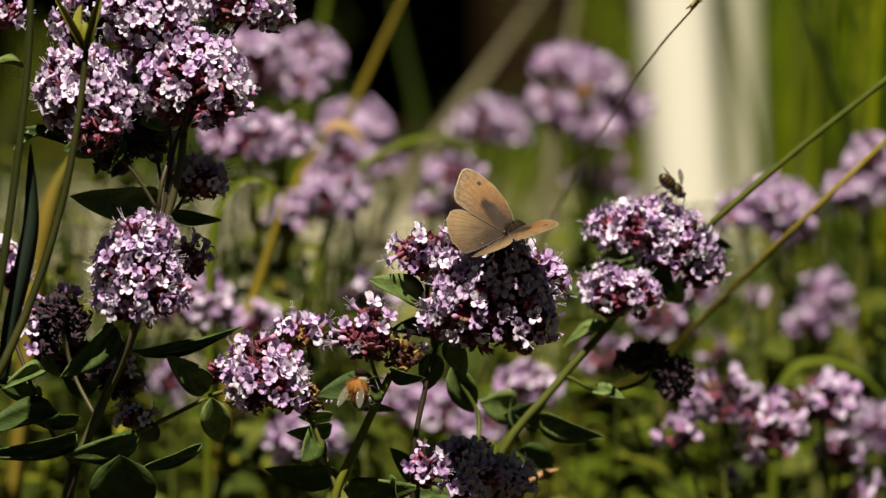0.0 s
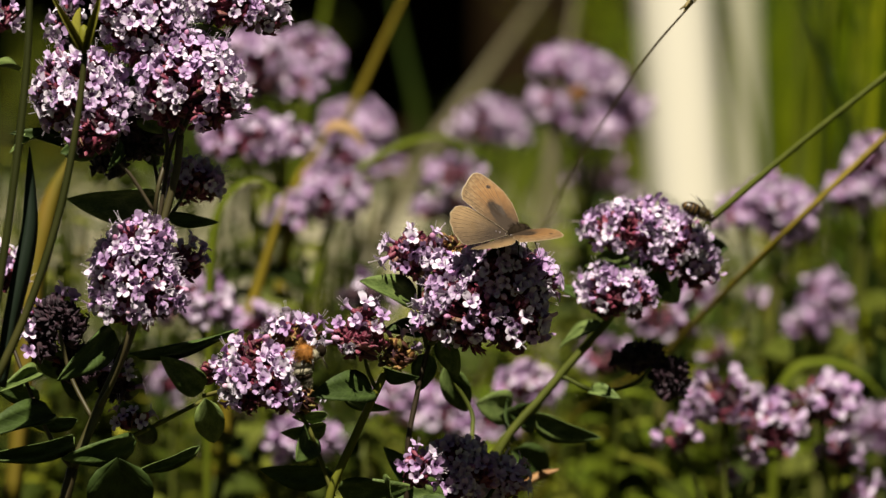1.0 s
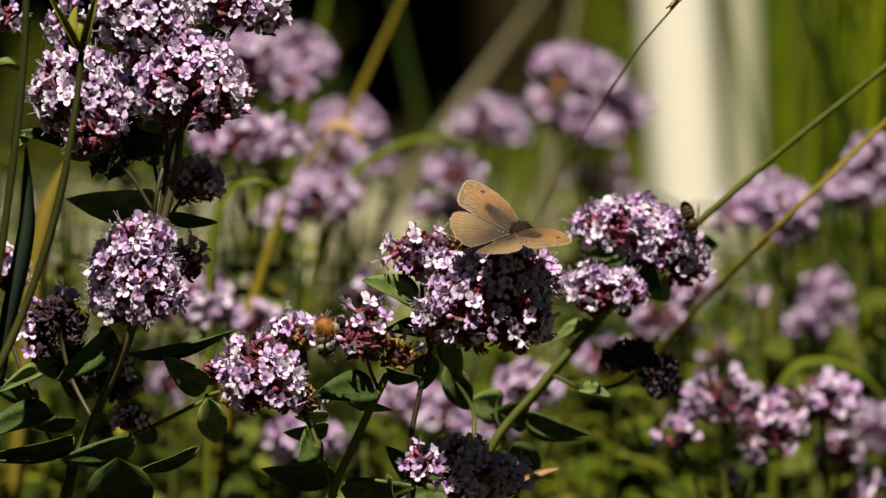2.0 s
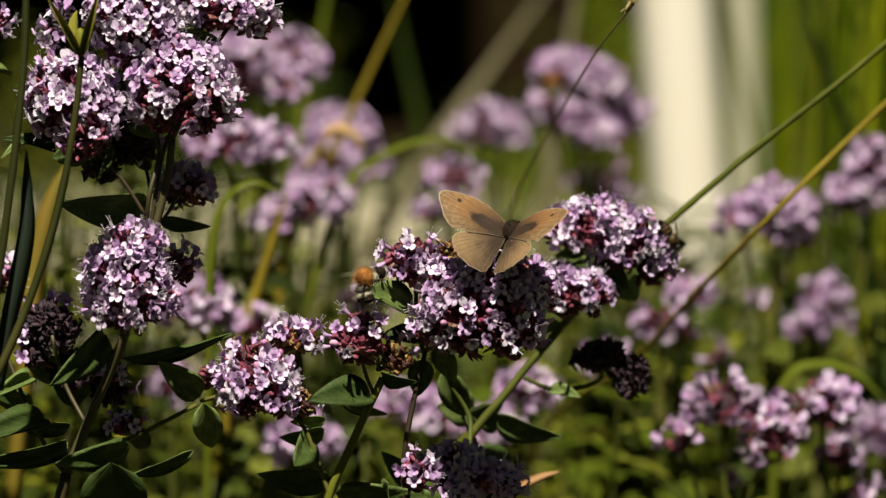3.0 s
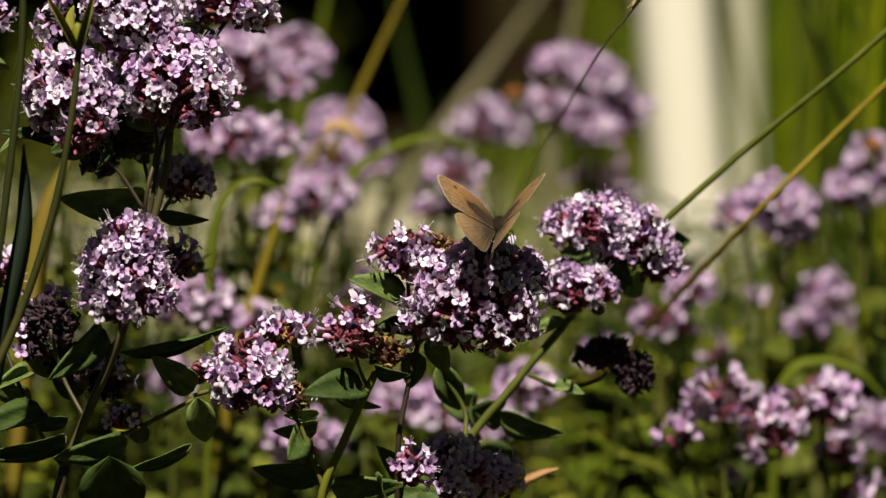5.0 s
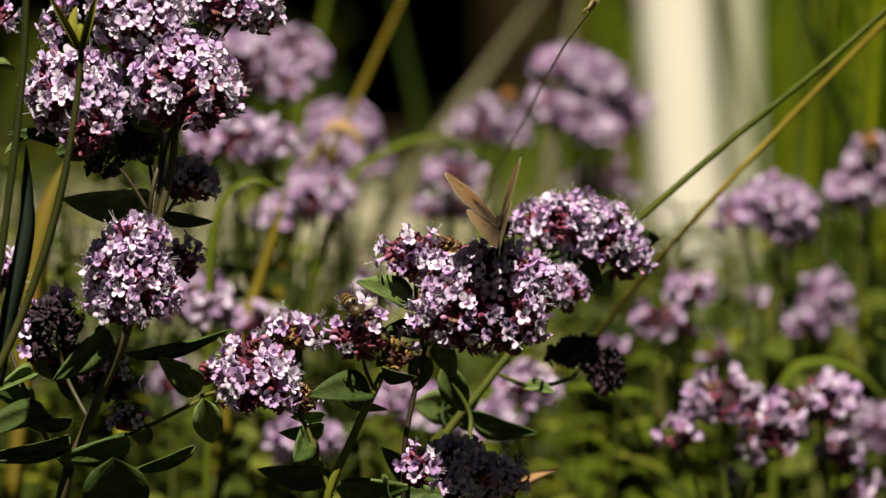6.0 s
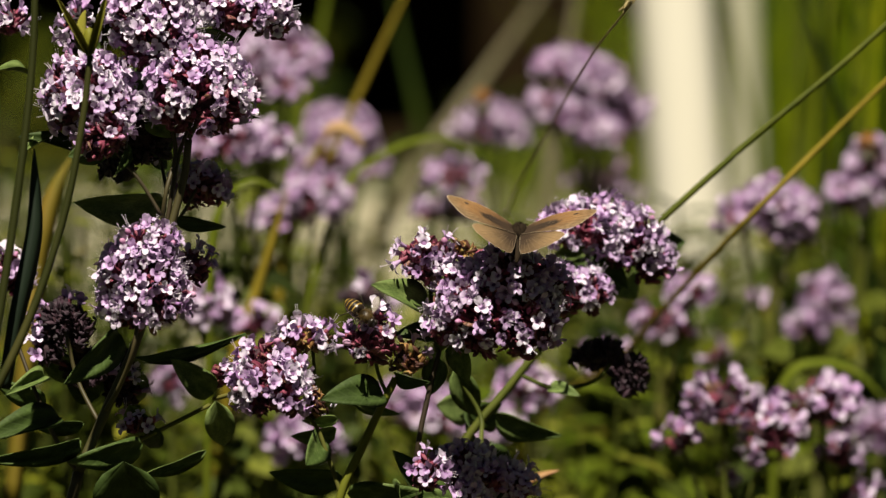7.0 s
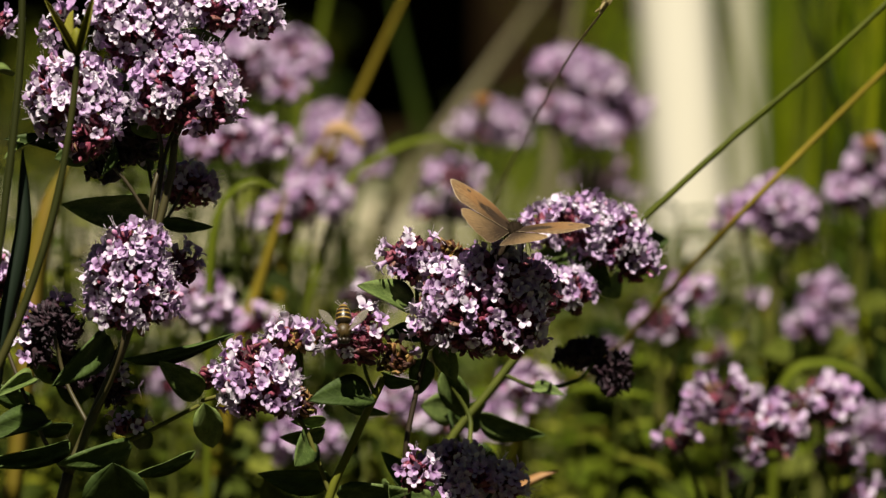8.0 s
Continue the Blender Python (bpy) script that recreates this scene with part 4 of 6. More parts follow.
    heads += [
        ([lobe((-0.0727, 1.604, 0.548), 0.0052, 0.0060)], 0.4, "small shaded purple flower head"),
        ([lobe((-0.1097, 1.605, 0.5311), 0.009, 0.0099), lobe((-0.1142, 1.6043, 0.5238), 0.0054, 0.0054), lobe((-0.1049, 1.6096, 0.5174), 0.0077, 0.0083), lobe((-0.0941, 1.6153, 0.5142), 0.007, 0.009)], 0.08, "dark purple flower head, shade put into its colour"),
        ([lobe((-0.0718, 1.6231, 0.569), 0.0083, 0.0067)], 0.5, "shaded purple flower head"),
        # added dark mass, fills the shaded gap between the upper heads
        ([lobe((-0.0861, 1.607, 0.5862), 0.0088, 0.0105), lobe((-0.0945, 1.606, 0.5766), 0.0064, 0.0045), lobe((-0.0928, 1.61, 0.5836), 0.0062, 0.0072)], 0.04, "dark purple flower head, shade put into its colour"),
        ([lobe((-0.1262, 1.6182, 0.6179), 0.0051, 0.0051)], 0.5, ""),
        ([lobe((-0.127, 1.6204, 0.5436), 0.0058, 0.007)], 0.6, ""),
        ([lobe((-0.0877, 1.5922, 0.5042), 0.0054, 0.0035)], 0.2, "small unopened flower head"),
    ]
    # heads labelled dark get the shade-coloured calyx
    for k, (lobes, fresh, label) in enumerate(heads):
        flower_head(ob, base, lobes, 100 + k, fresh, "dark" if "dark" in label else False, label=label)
    for root, tip, w, roll, kind in (
        ((-0.0807, 1.6, 0.5677), (-0.1034, 1.59, 0.5653), 0.0118, 114, 1), ((-0.0781, 1.6, 0.5621), (-0.0638, 1.596, 0.5602), 0.0044, 100, 0),
        ((-0.0724, 1.587, 0.6175), (-0.0584, 1.597, 0.612), 0.0058, 110, 1), ((-0.0721, 1.595, 0.5905), (-0.0538, 1.592, 0.5934), 0.003, 25, 0),
        ((-0.0706, 1.596, 0.5876), (-0.0563, 1.59, 0.5923), 0.0026, 20, 0), ((-0.0927, 1.583, 0.5313), (-0.1032, 1.56, 0.521), 0.0098, 74, 3),
        ((-0.0886, 1.588, 0.5239), (-0.0574, 1.594, 0.5283), 0.0044, 116, 0), ((-0.0908, 1.57, 0.4966), (-0.09, 1.5785, 0.4745), 0.019, 100, 1),
        ((-0.0865, 1.585, 0.4995), (-0.1003, 1.566, 0.4952), 0.0092, 100, 2), ((-0.1095, 1.581, 0.5076), (-0.127, 1.556, 0.5072), 0.0088, 48, 3),
        ((-0.1034, 1.59, 0.5048), (-0.12, 1.584, 0.505), 0.0052, 114, 1), ((-0.1039, 1.58, 0.5013), (-0.1252, 1.556, 0.4972), 0.0062, 96, 1),
        ((-0.1145, 1.59, 0.5183), (-0.1212, 1.572, 0.5178), 0.0052, 50, 1), ((-0.1142, 1.592, 0.5107), (-0.1274, 1.586, 0.5147), 0.0072, 116, 2),
        ((-0.0904, 1.59, 0.5102), (-0.0862, 1.599, 0.4984), 0.0075, 96, 1), ((-0.0828, 1.59, 0.5037), (-0.0852, 1.598, 0.4936), 0.006, 96, 2),
        ((-0.0685, 1.588, 0.4973), (-0.0861, 1.585, 0.4896), 0.0048, 116, 0), ((-0.1067, 1.612, 0.5155), (-0.1176, 1.606, 0.5236), 0.0085, 116, 3),
        ((-0.1003, 1.614, 0.5095), (-0.1096, 1.608, 0.5168), 0.0095, 116, 1), ((-0.0952, 1.612, 0.5229), (-0.104, 1.62, 0.507), 0.01, 96, 2),
        ((-0.0895, 1.612, 0.5179), (-0.0921, 1.618, 0.504), 0.009, 96, 2), ((-0.1068, 1.597, 0.5822), (-0.119, 1.588, 0.5883), 0.0048, 60, 1),
        ((-0.1132, 1.597, 0.5855), (-0.1205, 1.586, 0.584), 0.003, 30, 1), ((-0.097, 1.594, 0.5814), (-0.1048, 1.59, 0.5788), 0.0042, 112, 2),
        ((-0.121, 1.617, 0.6025), (-0.128, 1.607, 0.6065), 0.0038, 30, 1),
        ((-0.0908, 1.585, 0.5857), (-0.0914, 1.575, 0.5782), 0.0048, 70, 3),
    ):
        leaf(ob, base, root, tip, w, roll, kind)
    thicket(ob, base, (((-0.0838, 1.603, 0.5866), 0.004, 0.006, 6), ((-0.0936, 1.604, 0.5805), 0.006, 0.006, 5), ((-0.0734, 1.6068, 0.6049), 0.004, 0.006, 5), ((-0.0893, 1.602, 0.6077), 0.008, 0.004, 4)), 71, 0.010)
    return ob


def middle_plant():
    base = (-0.034, 1.59, 0.0)
    ob = thing("oregano", base, "low oregano stem with half-open pinkish heads", "oregano", "oregano plants")
    stalk(ob, base, [base, shift(base, 0, 0, 0.3), (-0.031, 1.5776, 0.4803), (-0.023, 1.5798, 0.501), (-0.0147, 1.5816, 0.5182)], (0.0015, 0.0011), GREEN_STALK)
    stalk(ob, base, [(-0.0294, 1.5779, 0.4835), (-0.0339, 1.5793, 0.4963), (-0.0382, 1.5803, 0.5058), (-0.0486, 1.5809, 0.5122)], (0.0007, 0.0006), STEM, "branch")
    stalk(ob, base, [(-0.0173, 1.5811, 0.5138), (-0.0198, 1.5818, 0.5201), (-0.0211, 1.5826, 0.5281)], (0.0006, 0.0005), STEM, "branch")
    stalk(ob, base, [(-0.015, 1.5815, 0.5177), (-0.0126, 1.5818, 0.5201), (-0.011, 1.5821, 0.5233)], (0.0006, 0.0005), STEM, "branch")
    stalk(ob, base, [(-0.0382, 1.5803, 0.5058), (-0.0379, 1.5869, 0.5114), (-0.0384, 1.5884, 0.5258), (-0.0405, 1.5887, 0.529)], (0.0006, 0.0005), STEM, "branch")
    stalk(ob, base, [(-0.0486, 1.5809, 0.5122), (-0.0585, 1.5871, 0.513), (-0.0667, 1.5918, 0.5107)], (0.0008, 0.0006), STEM, "branch")
    heads = [
        ([lobe((-0.0501, 1.5773, 0.5159), 0.0106, 0.0099), lobe((-0.0534, 1.5801, 0.5236), 0.0064, 0.0061), lobe((-0.0453, 1.5775, 0.5174), 0.0058, 0.008)], 0.46, False, "pinkish white flower head, partly in bud"),
        ([lobe((-0.0371, 1.5789, 0.5116), 0.0045, 0.0054)], 0.12, True, "small brown spent flower head"),
        ([lobe((-0.0407, 1.5867, 0.5289), 0.008, 0.0051)], 0.45, True, "small half-open flower head with brown buds"),
        ([lobe((-0.0214, 1.5786, 0.5286), 0.009, 0.0074), lobe((-0.0206, 1.5813, 0.5347), 0.0048, 0.0042)], 0.17, False, "reddish half-open flower head"),
        ([lobe((-0.0115, 1.5841, 0.5234), 0.0061, 0.0058)], 0.12, True, "small brown spent flower head"),
        ([lobe((-0.0643, 1.5926, 0.5179), 0.0042, 0.0042)], 0.1, False, "shaded unopened flower head"),
    ]
    for k, (lobes, fresh, spent, label) in enumerate(heads):
        flower_head(ob, base, lobes, 200 + k, fresh, spent, label=label)
    for root, tip, w, roll, kind in (
        ((-0.0179, 1.581, 0.5134), (-0.0326, 1.565, 0.5159), 0.0104, 56, 3), ((-0.0356, 1.583, 0.5014), (-0.0385, 1.568, 0.4959), 0.0095, 60, 0),
        ((-0.0316, 1.59, 0.5025), (-0.0432, 1.586, 0.4994), 0.0066, 116, 1), ((-0.03, 1.592, 0.4883), (-0.0492, 1.586, 0.4885), 0.0084, 108, 1),
        ((-0.0284, 1.59, 0.4837), (-0.0103, 1.58, 0.4832), 0.01, 108, 2), ((-0.0667, 1.592, 0.5123), (-0.0768, 1.582, 0.522), 0.0086, 114, 3),
        ((-0.0656, 1.581, 0.5115), (-0.0632, 1.5862, 0.4966), 0.0086, 100, 1), ((-0.015, 1.582, 0.5193), (-0.007, 1.574, 0.5169), 0.005, 112, 1),
        ((-0.0274, 1.6, 0.5113), (-0.0149, 1.598, 0.5044), 0.0046, 110, 1), ((-0.0312, 1.59, 0.5053), (-0.0408, 1.586, 0.505), 0.004, 105, 0),
        ((-0.0134, 1.578, 0.4884), (-0.0151, 1.588, 0.4788), 0.009, 96, 2),
    ):
        leaf(ob, base, root, tip, w, roll, kind)
    return ob


def centre_plant():
    base = (-0.012, 1.60, 0.0)
    ob = thing("oregano", base, "oregano with a large round lilac flower head", "oregano", "oregano plants")
    stalk(ob, base, [base, shift(base, 0, 0, 0.3), (-0.0082, 1.5852, 0.4954), (-0.0051, 1.5871, 0.513), (-0.0019, 1.5884, 0.5258)], (0.0010, 0.0007), RED_STEM)
    stalk(ob, base, [(-0.0019, 1.5884, 0.5258), (0.0042, 1.5889, 0.5306), (0.0138, 1.5895, 0.5361)], (0.0008, 0.0007), STEM, "branch")
    stalk(ob, base, [(-0.0026, 1.5883, 0.525), (-0.0043, 1.5896, 0.5369), (-0.0047, 1.5904, 0.5449), (-0.0063, 1.5911, 0.5513)], (0.0007, 0.0006), STEM, "branch")
    heads = [
        ([lobe((0.0161, 1.5815, 0.5371), 0.017, 0.0147), lobe((0.005, 1.5821, 0.5426), 0.0083, 0.0096), lobe((0.0242, 1.5843, 0.544), 0.0099, 0.0093), lobe((0.0185, 1.5756, 0.5474), 0.0093, 0.0083), lobe((0.0026, 1.5831, 0.5329), 0.0074, 0.0074)], 0.55, False, ""),
        ([lobe((-0.0078, 1.5853, 0.5535), 0.007, 0.0058), lobe((-0.0022, 1.5893, 0.5531), 0.0064, 0.0054), lobe((-0.0058, 1.5848, 0.5488), 0.0058, 0.0045)], 0.17, False, "smaller half-open flower head with red buds"),
        ([lobe((0.0026, 1.5914, 0.5545), 0.0042, 0.0038), lobe((0.0074, 1.5913, 0.5529), 0.0042, 0.0042)], 0.12, True, "small brownish half-open flower head"),
    ]
    for k, (lobes, fresh, spent, label) in enumerate(heads):
        flower_head(ob, base, lobes, 300 + k, fresh, spent, label=label)
    for root, tip, w, roll, kind in (
        ((-0.0051, 1.5885, 0.5377), (-0.0185, 1.577, 0.5464), 0.0092, 66, 3), ((-0.0029, 1.5937, 0.5284), (-0.0135, 1.589, 0.5313), 0.007, 50, 1),
        ((-0.0022, 1.5881, 0.5234), (-0.0047, 1.5871, 0.513), 0.0074, 60, 0), ((0.001, 1.5935, 0.5268), (0.0068, 1.5925, 0.5165), 0.0067, 118, 2),
    ):
        leaf(ob, base, root, tip, w, roll, kind)
    return ob


def low_plant():
    base = (0.006, 1.585, 0.0)
    ob = thing("oregano", base, "low oregano with shaded dark purple heads", "oregano", "oregano plants")
    stalk(ob, base, [base, shift(base, 0, 0, 0.3), (0.005, 1.6013, 0.4767)], (0.0018, 0.0012), STEM)
    stalk(ob, base, [(0.005, 1.6013, 0.4767), (0.0106, 1.628, 0.4985), (0.0046, 1.63, 0.5104), (0.0021, 1.63, 0.5154)], (0.0008, 0.0006), STEM, "branch")
    stalk(ob, base, [(0.0045, 1.5825, 0.4699), (0.0124, 1.6033, 0.4764), (0.0173, 1.6139, 0.4814)], (0.0007, 0.0006), STEM, "branch")
    for k, (lobes, fresh, label) in enumerate([
        ([lobe((0.0062, 1.6064, 0.4867), 0.0099, 0.0083), lobe((0.0039, 1.6039, 0.4821), 0.008, 0.007)], 0.75, "shaded dark lilac flower head"),
        ([lobe((-0.0062, 1.5767, 0.491), 0.0054, 0.0064)], 0.25, "small dark red flower head"),
        ([lobe((0.019, 1.6189, 0.4815), 0.0067, 0.0064)], 0.7, "")]):
        flower_head(ob, base, lobes, 400 + k, fresh, label=label)
    for root, tip, w, roll, kind in (((0.0026, 1.628, 0.5146), (0.0093, 1.633, 0.499), 0.0085, 96, 1), ((0.001, 1.5954, 0.4776), (-0.0127, 1.5891, 0.494), 0.009, 60, 2), ((-0.0038, 1.5641, 0.4856), (-0.0022, 1.5583, 0.4785), 0.0128, 60, 3), ((0.0026, 1.5936, 0.4795), (-0.0135, 1.588, 0.4836), 0.008, 60, 1)):
        leaf(ob, base, root, tip, w, roll, kind)
    return ob


def right_plant():
    base = (0.004, 1.66, 0.0)
    ob = thing("oregano", base, "leaning oregano with domed lilac flower heads", "oregano", "oregano plants")
    stalk(ob, base, [base, shift(base, 0, 0, 0.3), (0.0161, 1.654, 0.4806), (0.0337, 1.6567, 0.5056), (0.0505, 1.6587, 0.5248), (0.0572, 1.6598, 0.5356)], (0.0016, 0.0010), STEM)
    stalk(ob, base, [(0.0572, 1.6598, 0.5356), (0.0597, 1.6605, 0.5423), (0.063, 1.661, 0.5473)], (0.0008, 0.0007), STEM, "branch")
    stalk(ob, base, [(0.0505, 1.6587, 0.5248), (0.0518, 1.6491, 0.5292), (0.0527, 1.6494, 0.5326)], (0.0007, 0.0006), STEM, "branch")
    stalk(ob, base, [(0.0572, 1.6598, 0.5356), (0.0664, 1.6603, 0.5406), (0.0723, 1.6609, 0.5456)], (0.0007, 0.0006), STEM, "branch")
    stalk(ob, base, [(0.0362, 1.6569, 0.5081), (0.0463, 1.6565, 0.5039), (0.058, 1.6567, 0.5056), (0.063, 1.6572, 0.5106)], (0.0007, 0.0006), STEM, "branch")
    for k, (lobes, fresh, label) in enumerate([
        ([lobe((0.0548, 1.6564, 0.5511), 0.0111, 0.0074), lobe((0.0616, 1.6596, 0.5525), 0.0094, 0.007), lobe((0.0688, 1.659, 0.5466), 0.0101, 0.0101), lobe((0.0756, 1.6603, 0.5403), 0.0064, 0.0077)], 0.62, ""),
        ([lobe((0.0527, 1.6494, 0.5326), 0.0104, 0.0074), lobe((0.0485, 1.6498, 0.5359), 0.006, 0.005)], 0.55, ""),
        ([lobe((0.0567, 1.6693, 0.5112), 0.0068, 0.0062), lobe((0.0692, 1.6688, 0.5056), 0.0078, 0.0092), lobe((0.0632, 1.6695, 0.5118), 0.0070, 0.0070)], -0.5, "dark maroon flower head, shade put into its colour")]):
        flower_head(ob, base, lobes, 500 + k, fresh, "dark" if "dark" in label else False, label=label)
    for root, tip, w, roll, kind in (
        ((0.0287, 1.656, 0.4962), (0.0445, 1.644, 0.4902), 0.0080, 100, 1), ((0.0496, 1.6587, 0.5248), (0.0377, 1.6499, 0.5367), 0.0084, 55, 3),
        ((0.0555, 1.66, 0.5373), (0.0443, 1.6505, 0.5425), 0.0044, 40, 0), ((0.0597, 1.6603, 0.5406), (0.0697, 1.6596, 0.5339), 0.0067, 50, 1),
        ((0.0445, 1.6565, 0.5037), (0.0525, 1.650, 0.5037), 0.0048, 45, 1), ((0.0488, 1.6585, 0.5231), (0.0331, 1.6681, 0.5186), 0.0057, 50, 2),
        ((0.0228, 1.6549, 0.4889), (0.0162, 1.666, 0.4984), 0.0067, 112, 2),
    ):
        leaf(ob, base, root, tip, w, roll, kind)
    thicket(ob, base, (((0.0647, 1.6602, 0.5389), 0.008, 0.006, 6), ((0.0246, 1.6646, 0.4859), 0.010, 0.010, 6)), 74)
    return ob


PLANT_L, PLANT_M, PLANT_C, PLANT_N, PLANT_R = left_plant(), middle_plant(), centre_plant(), low_plant(), right_plant()


# ---- grass stalks in front ----
def grass_stalk(points, radii, mat, label, seed_head=None):
    base = points[0]
    ob = thing("grass_stalk", base, label, "grass", "grass stalks")
    stalk(ob, base, points, radii, mat)
    if seed_head:
        g = Geo()
        rnd = random.Random(9)
        p0, p1 = Vector(seed_head[0]) - Vector(base), Vector(seed_head[1]) - Vector(base)
        for i in range(34):
            s = i / 33
            p = p0.lerp(p1, s) + Vector((rnd.uniform(-1, 1), rnd.uniform(-1, 1), 0)) * 0.0012 * (1 - abs(s - 0.4))
            m = Matrix.Translation(p) @ turn_to((p1 - p0) + Vector((rnd.uniform(-1, 1), rnd.uniform(-1, 1), 0)) * 0.5 * (p1 - p0).length).to_4x4()
            ball(g, m, (0.0004, 0.0004, 0.0017), 5, 4)
        part("seed_head", g.mesh("seed_head", [STRAW]), ob)
    return ob


STALK_GREEN = grass_stalk([(0.0028, 1.7106, 0), (0.0135, 1.7031, 0.4691), (0.0345, 1.6963, 0.5001), (0.0522, 1.6886, 0.5224), (0.0663, 1.6803, 0.5388), (0.0791, 1.6814, 0.5499), (0.1079, 1.684, 0.5742), (0.1384, 1.6865, 0.5983), (0.1724, 1.6896, 0.6279)], (0.0012, 0.0009), GREEN_STALK, "green leaning grass stalk")
STALK_YELLOW = grass_stalk([(-0.0049, 2.0388, 0), (0.0353, 1.9796, 0.4213), (0.0758, 1.8463, 0.492), (0.1053, 1.7506, 0.538), (0.1442, 1.7544, 0.5749), (0.1795, 1.7578, 0.6065)], (0.0009, 0.0009), OLIVE_STRAW, "yellow leaning grass stalk")
STALK_THIN = grass_stalk([(-0.0169, 1.989, 0), (0.0091, 1.9518, 0.4435), (0.0375, 1.8511, 0.5378), (0.0538, 1.7449, 0.5801), (0.0643, 1.6572, 0.6063), (0.0738, 1.6186, 0.6215)], (0.0005, 0.00028), BROWN_STALK, "thin dry grass stalk with a seed head", ((0.0717, 1.6184, 0.62), (0.0798, 1.6194, 0.6293)))


g = Geo()
leaf_geo(g, Matrix.Identity(4), 1.0, 1.0, 0, droop=0.05, fold=0.5, thick=0.012, nx=10)
BRACT = g.mesh("bract", [BUD_GREEN])


def weed_left():
    """Smooth green stems with a leafy bud, in front of the oregano."""
    base = (-0.150, 1.54, 0.0)
    ob = thing("weed", base, "tall green weed stems with a leafy bud", "weed")
    stalk(ob, base, [base, (-0.1329, 1.534, 0.487), (-0.1235, 1.5396, 0.5396), (-0.1181, 1.5433, 0.5752), (-0.1142, 1.5471, 0.6107), (-0.1134, 1.55, 0.6386)], (0.0015, 0.0010), WEED_STEM)
    stalk(ob, base, [base, (-0.1391, 1.5349, 0.4947), (-0.1228, 1.5379, 0.5233), (-0.1127, 1.5402, 0.5458), (-0.1049, 1.5428, 0.5705), (-0.1002, 1.5454, 0.5953), (-0.0983, 1.5472, 0.6123)], (0.0015, 0.0009), WEED_STEM)
    g = Geo()
    ball(g, Matrix.Translation(Vector((-0.0986, 1.5476, 0.616)) - Vector(base)), (0.0018, 0.0018, 0.0042), 10, 7)
    part("bud", g.mesh("bud", [BUD_GREEN]), ob, "plump green bud")
    for root, tip, w, roll, kind in (((-0.0986, 1.5472, 0.612), (-0.0934, 1.544, 0.6299), 0.0026, 75, 4), ((-0.0986, 1.5472, 0.612), (-0.1073, 1.5439, 0.6288), 0.0023, 60, 4), ((-0.0986, 1.5472, 0.6123), (-0.1009, 1.5585, 0.6241), 0.0019, 70, 4)):
        leaf(ob, base, root, tip, w, roll, kind, name="bract").data = BRACT
    g = Geo()
    blade(g, [Vector(p) - Vector(base) for p in ((-0.1223, 1.545, 0.52), (-0.1195, 1.547, 0.5371), (-0.1164, 1.549, 0.5511), (-0.1142, 1.551, 0.5634), (-0.1141, 1.553, 0.575), (-0.1144, 1.555, 0.5859))], 0.0056, 0, (0.25, -1, -0.25))
    part("long_leaf", g.mesh("long_leaf", [DEEP_GREEN]), ob, "long dark green leaf")
    return ob


WEED = weed_left()


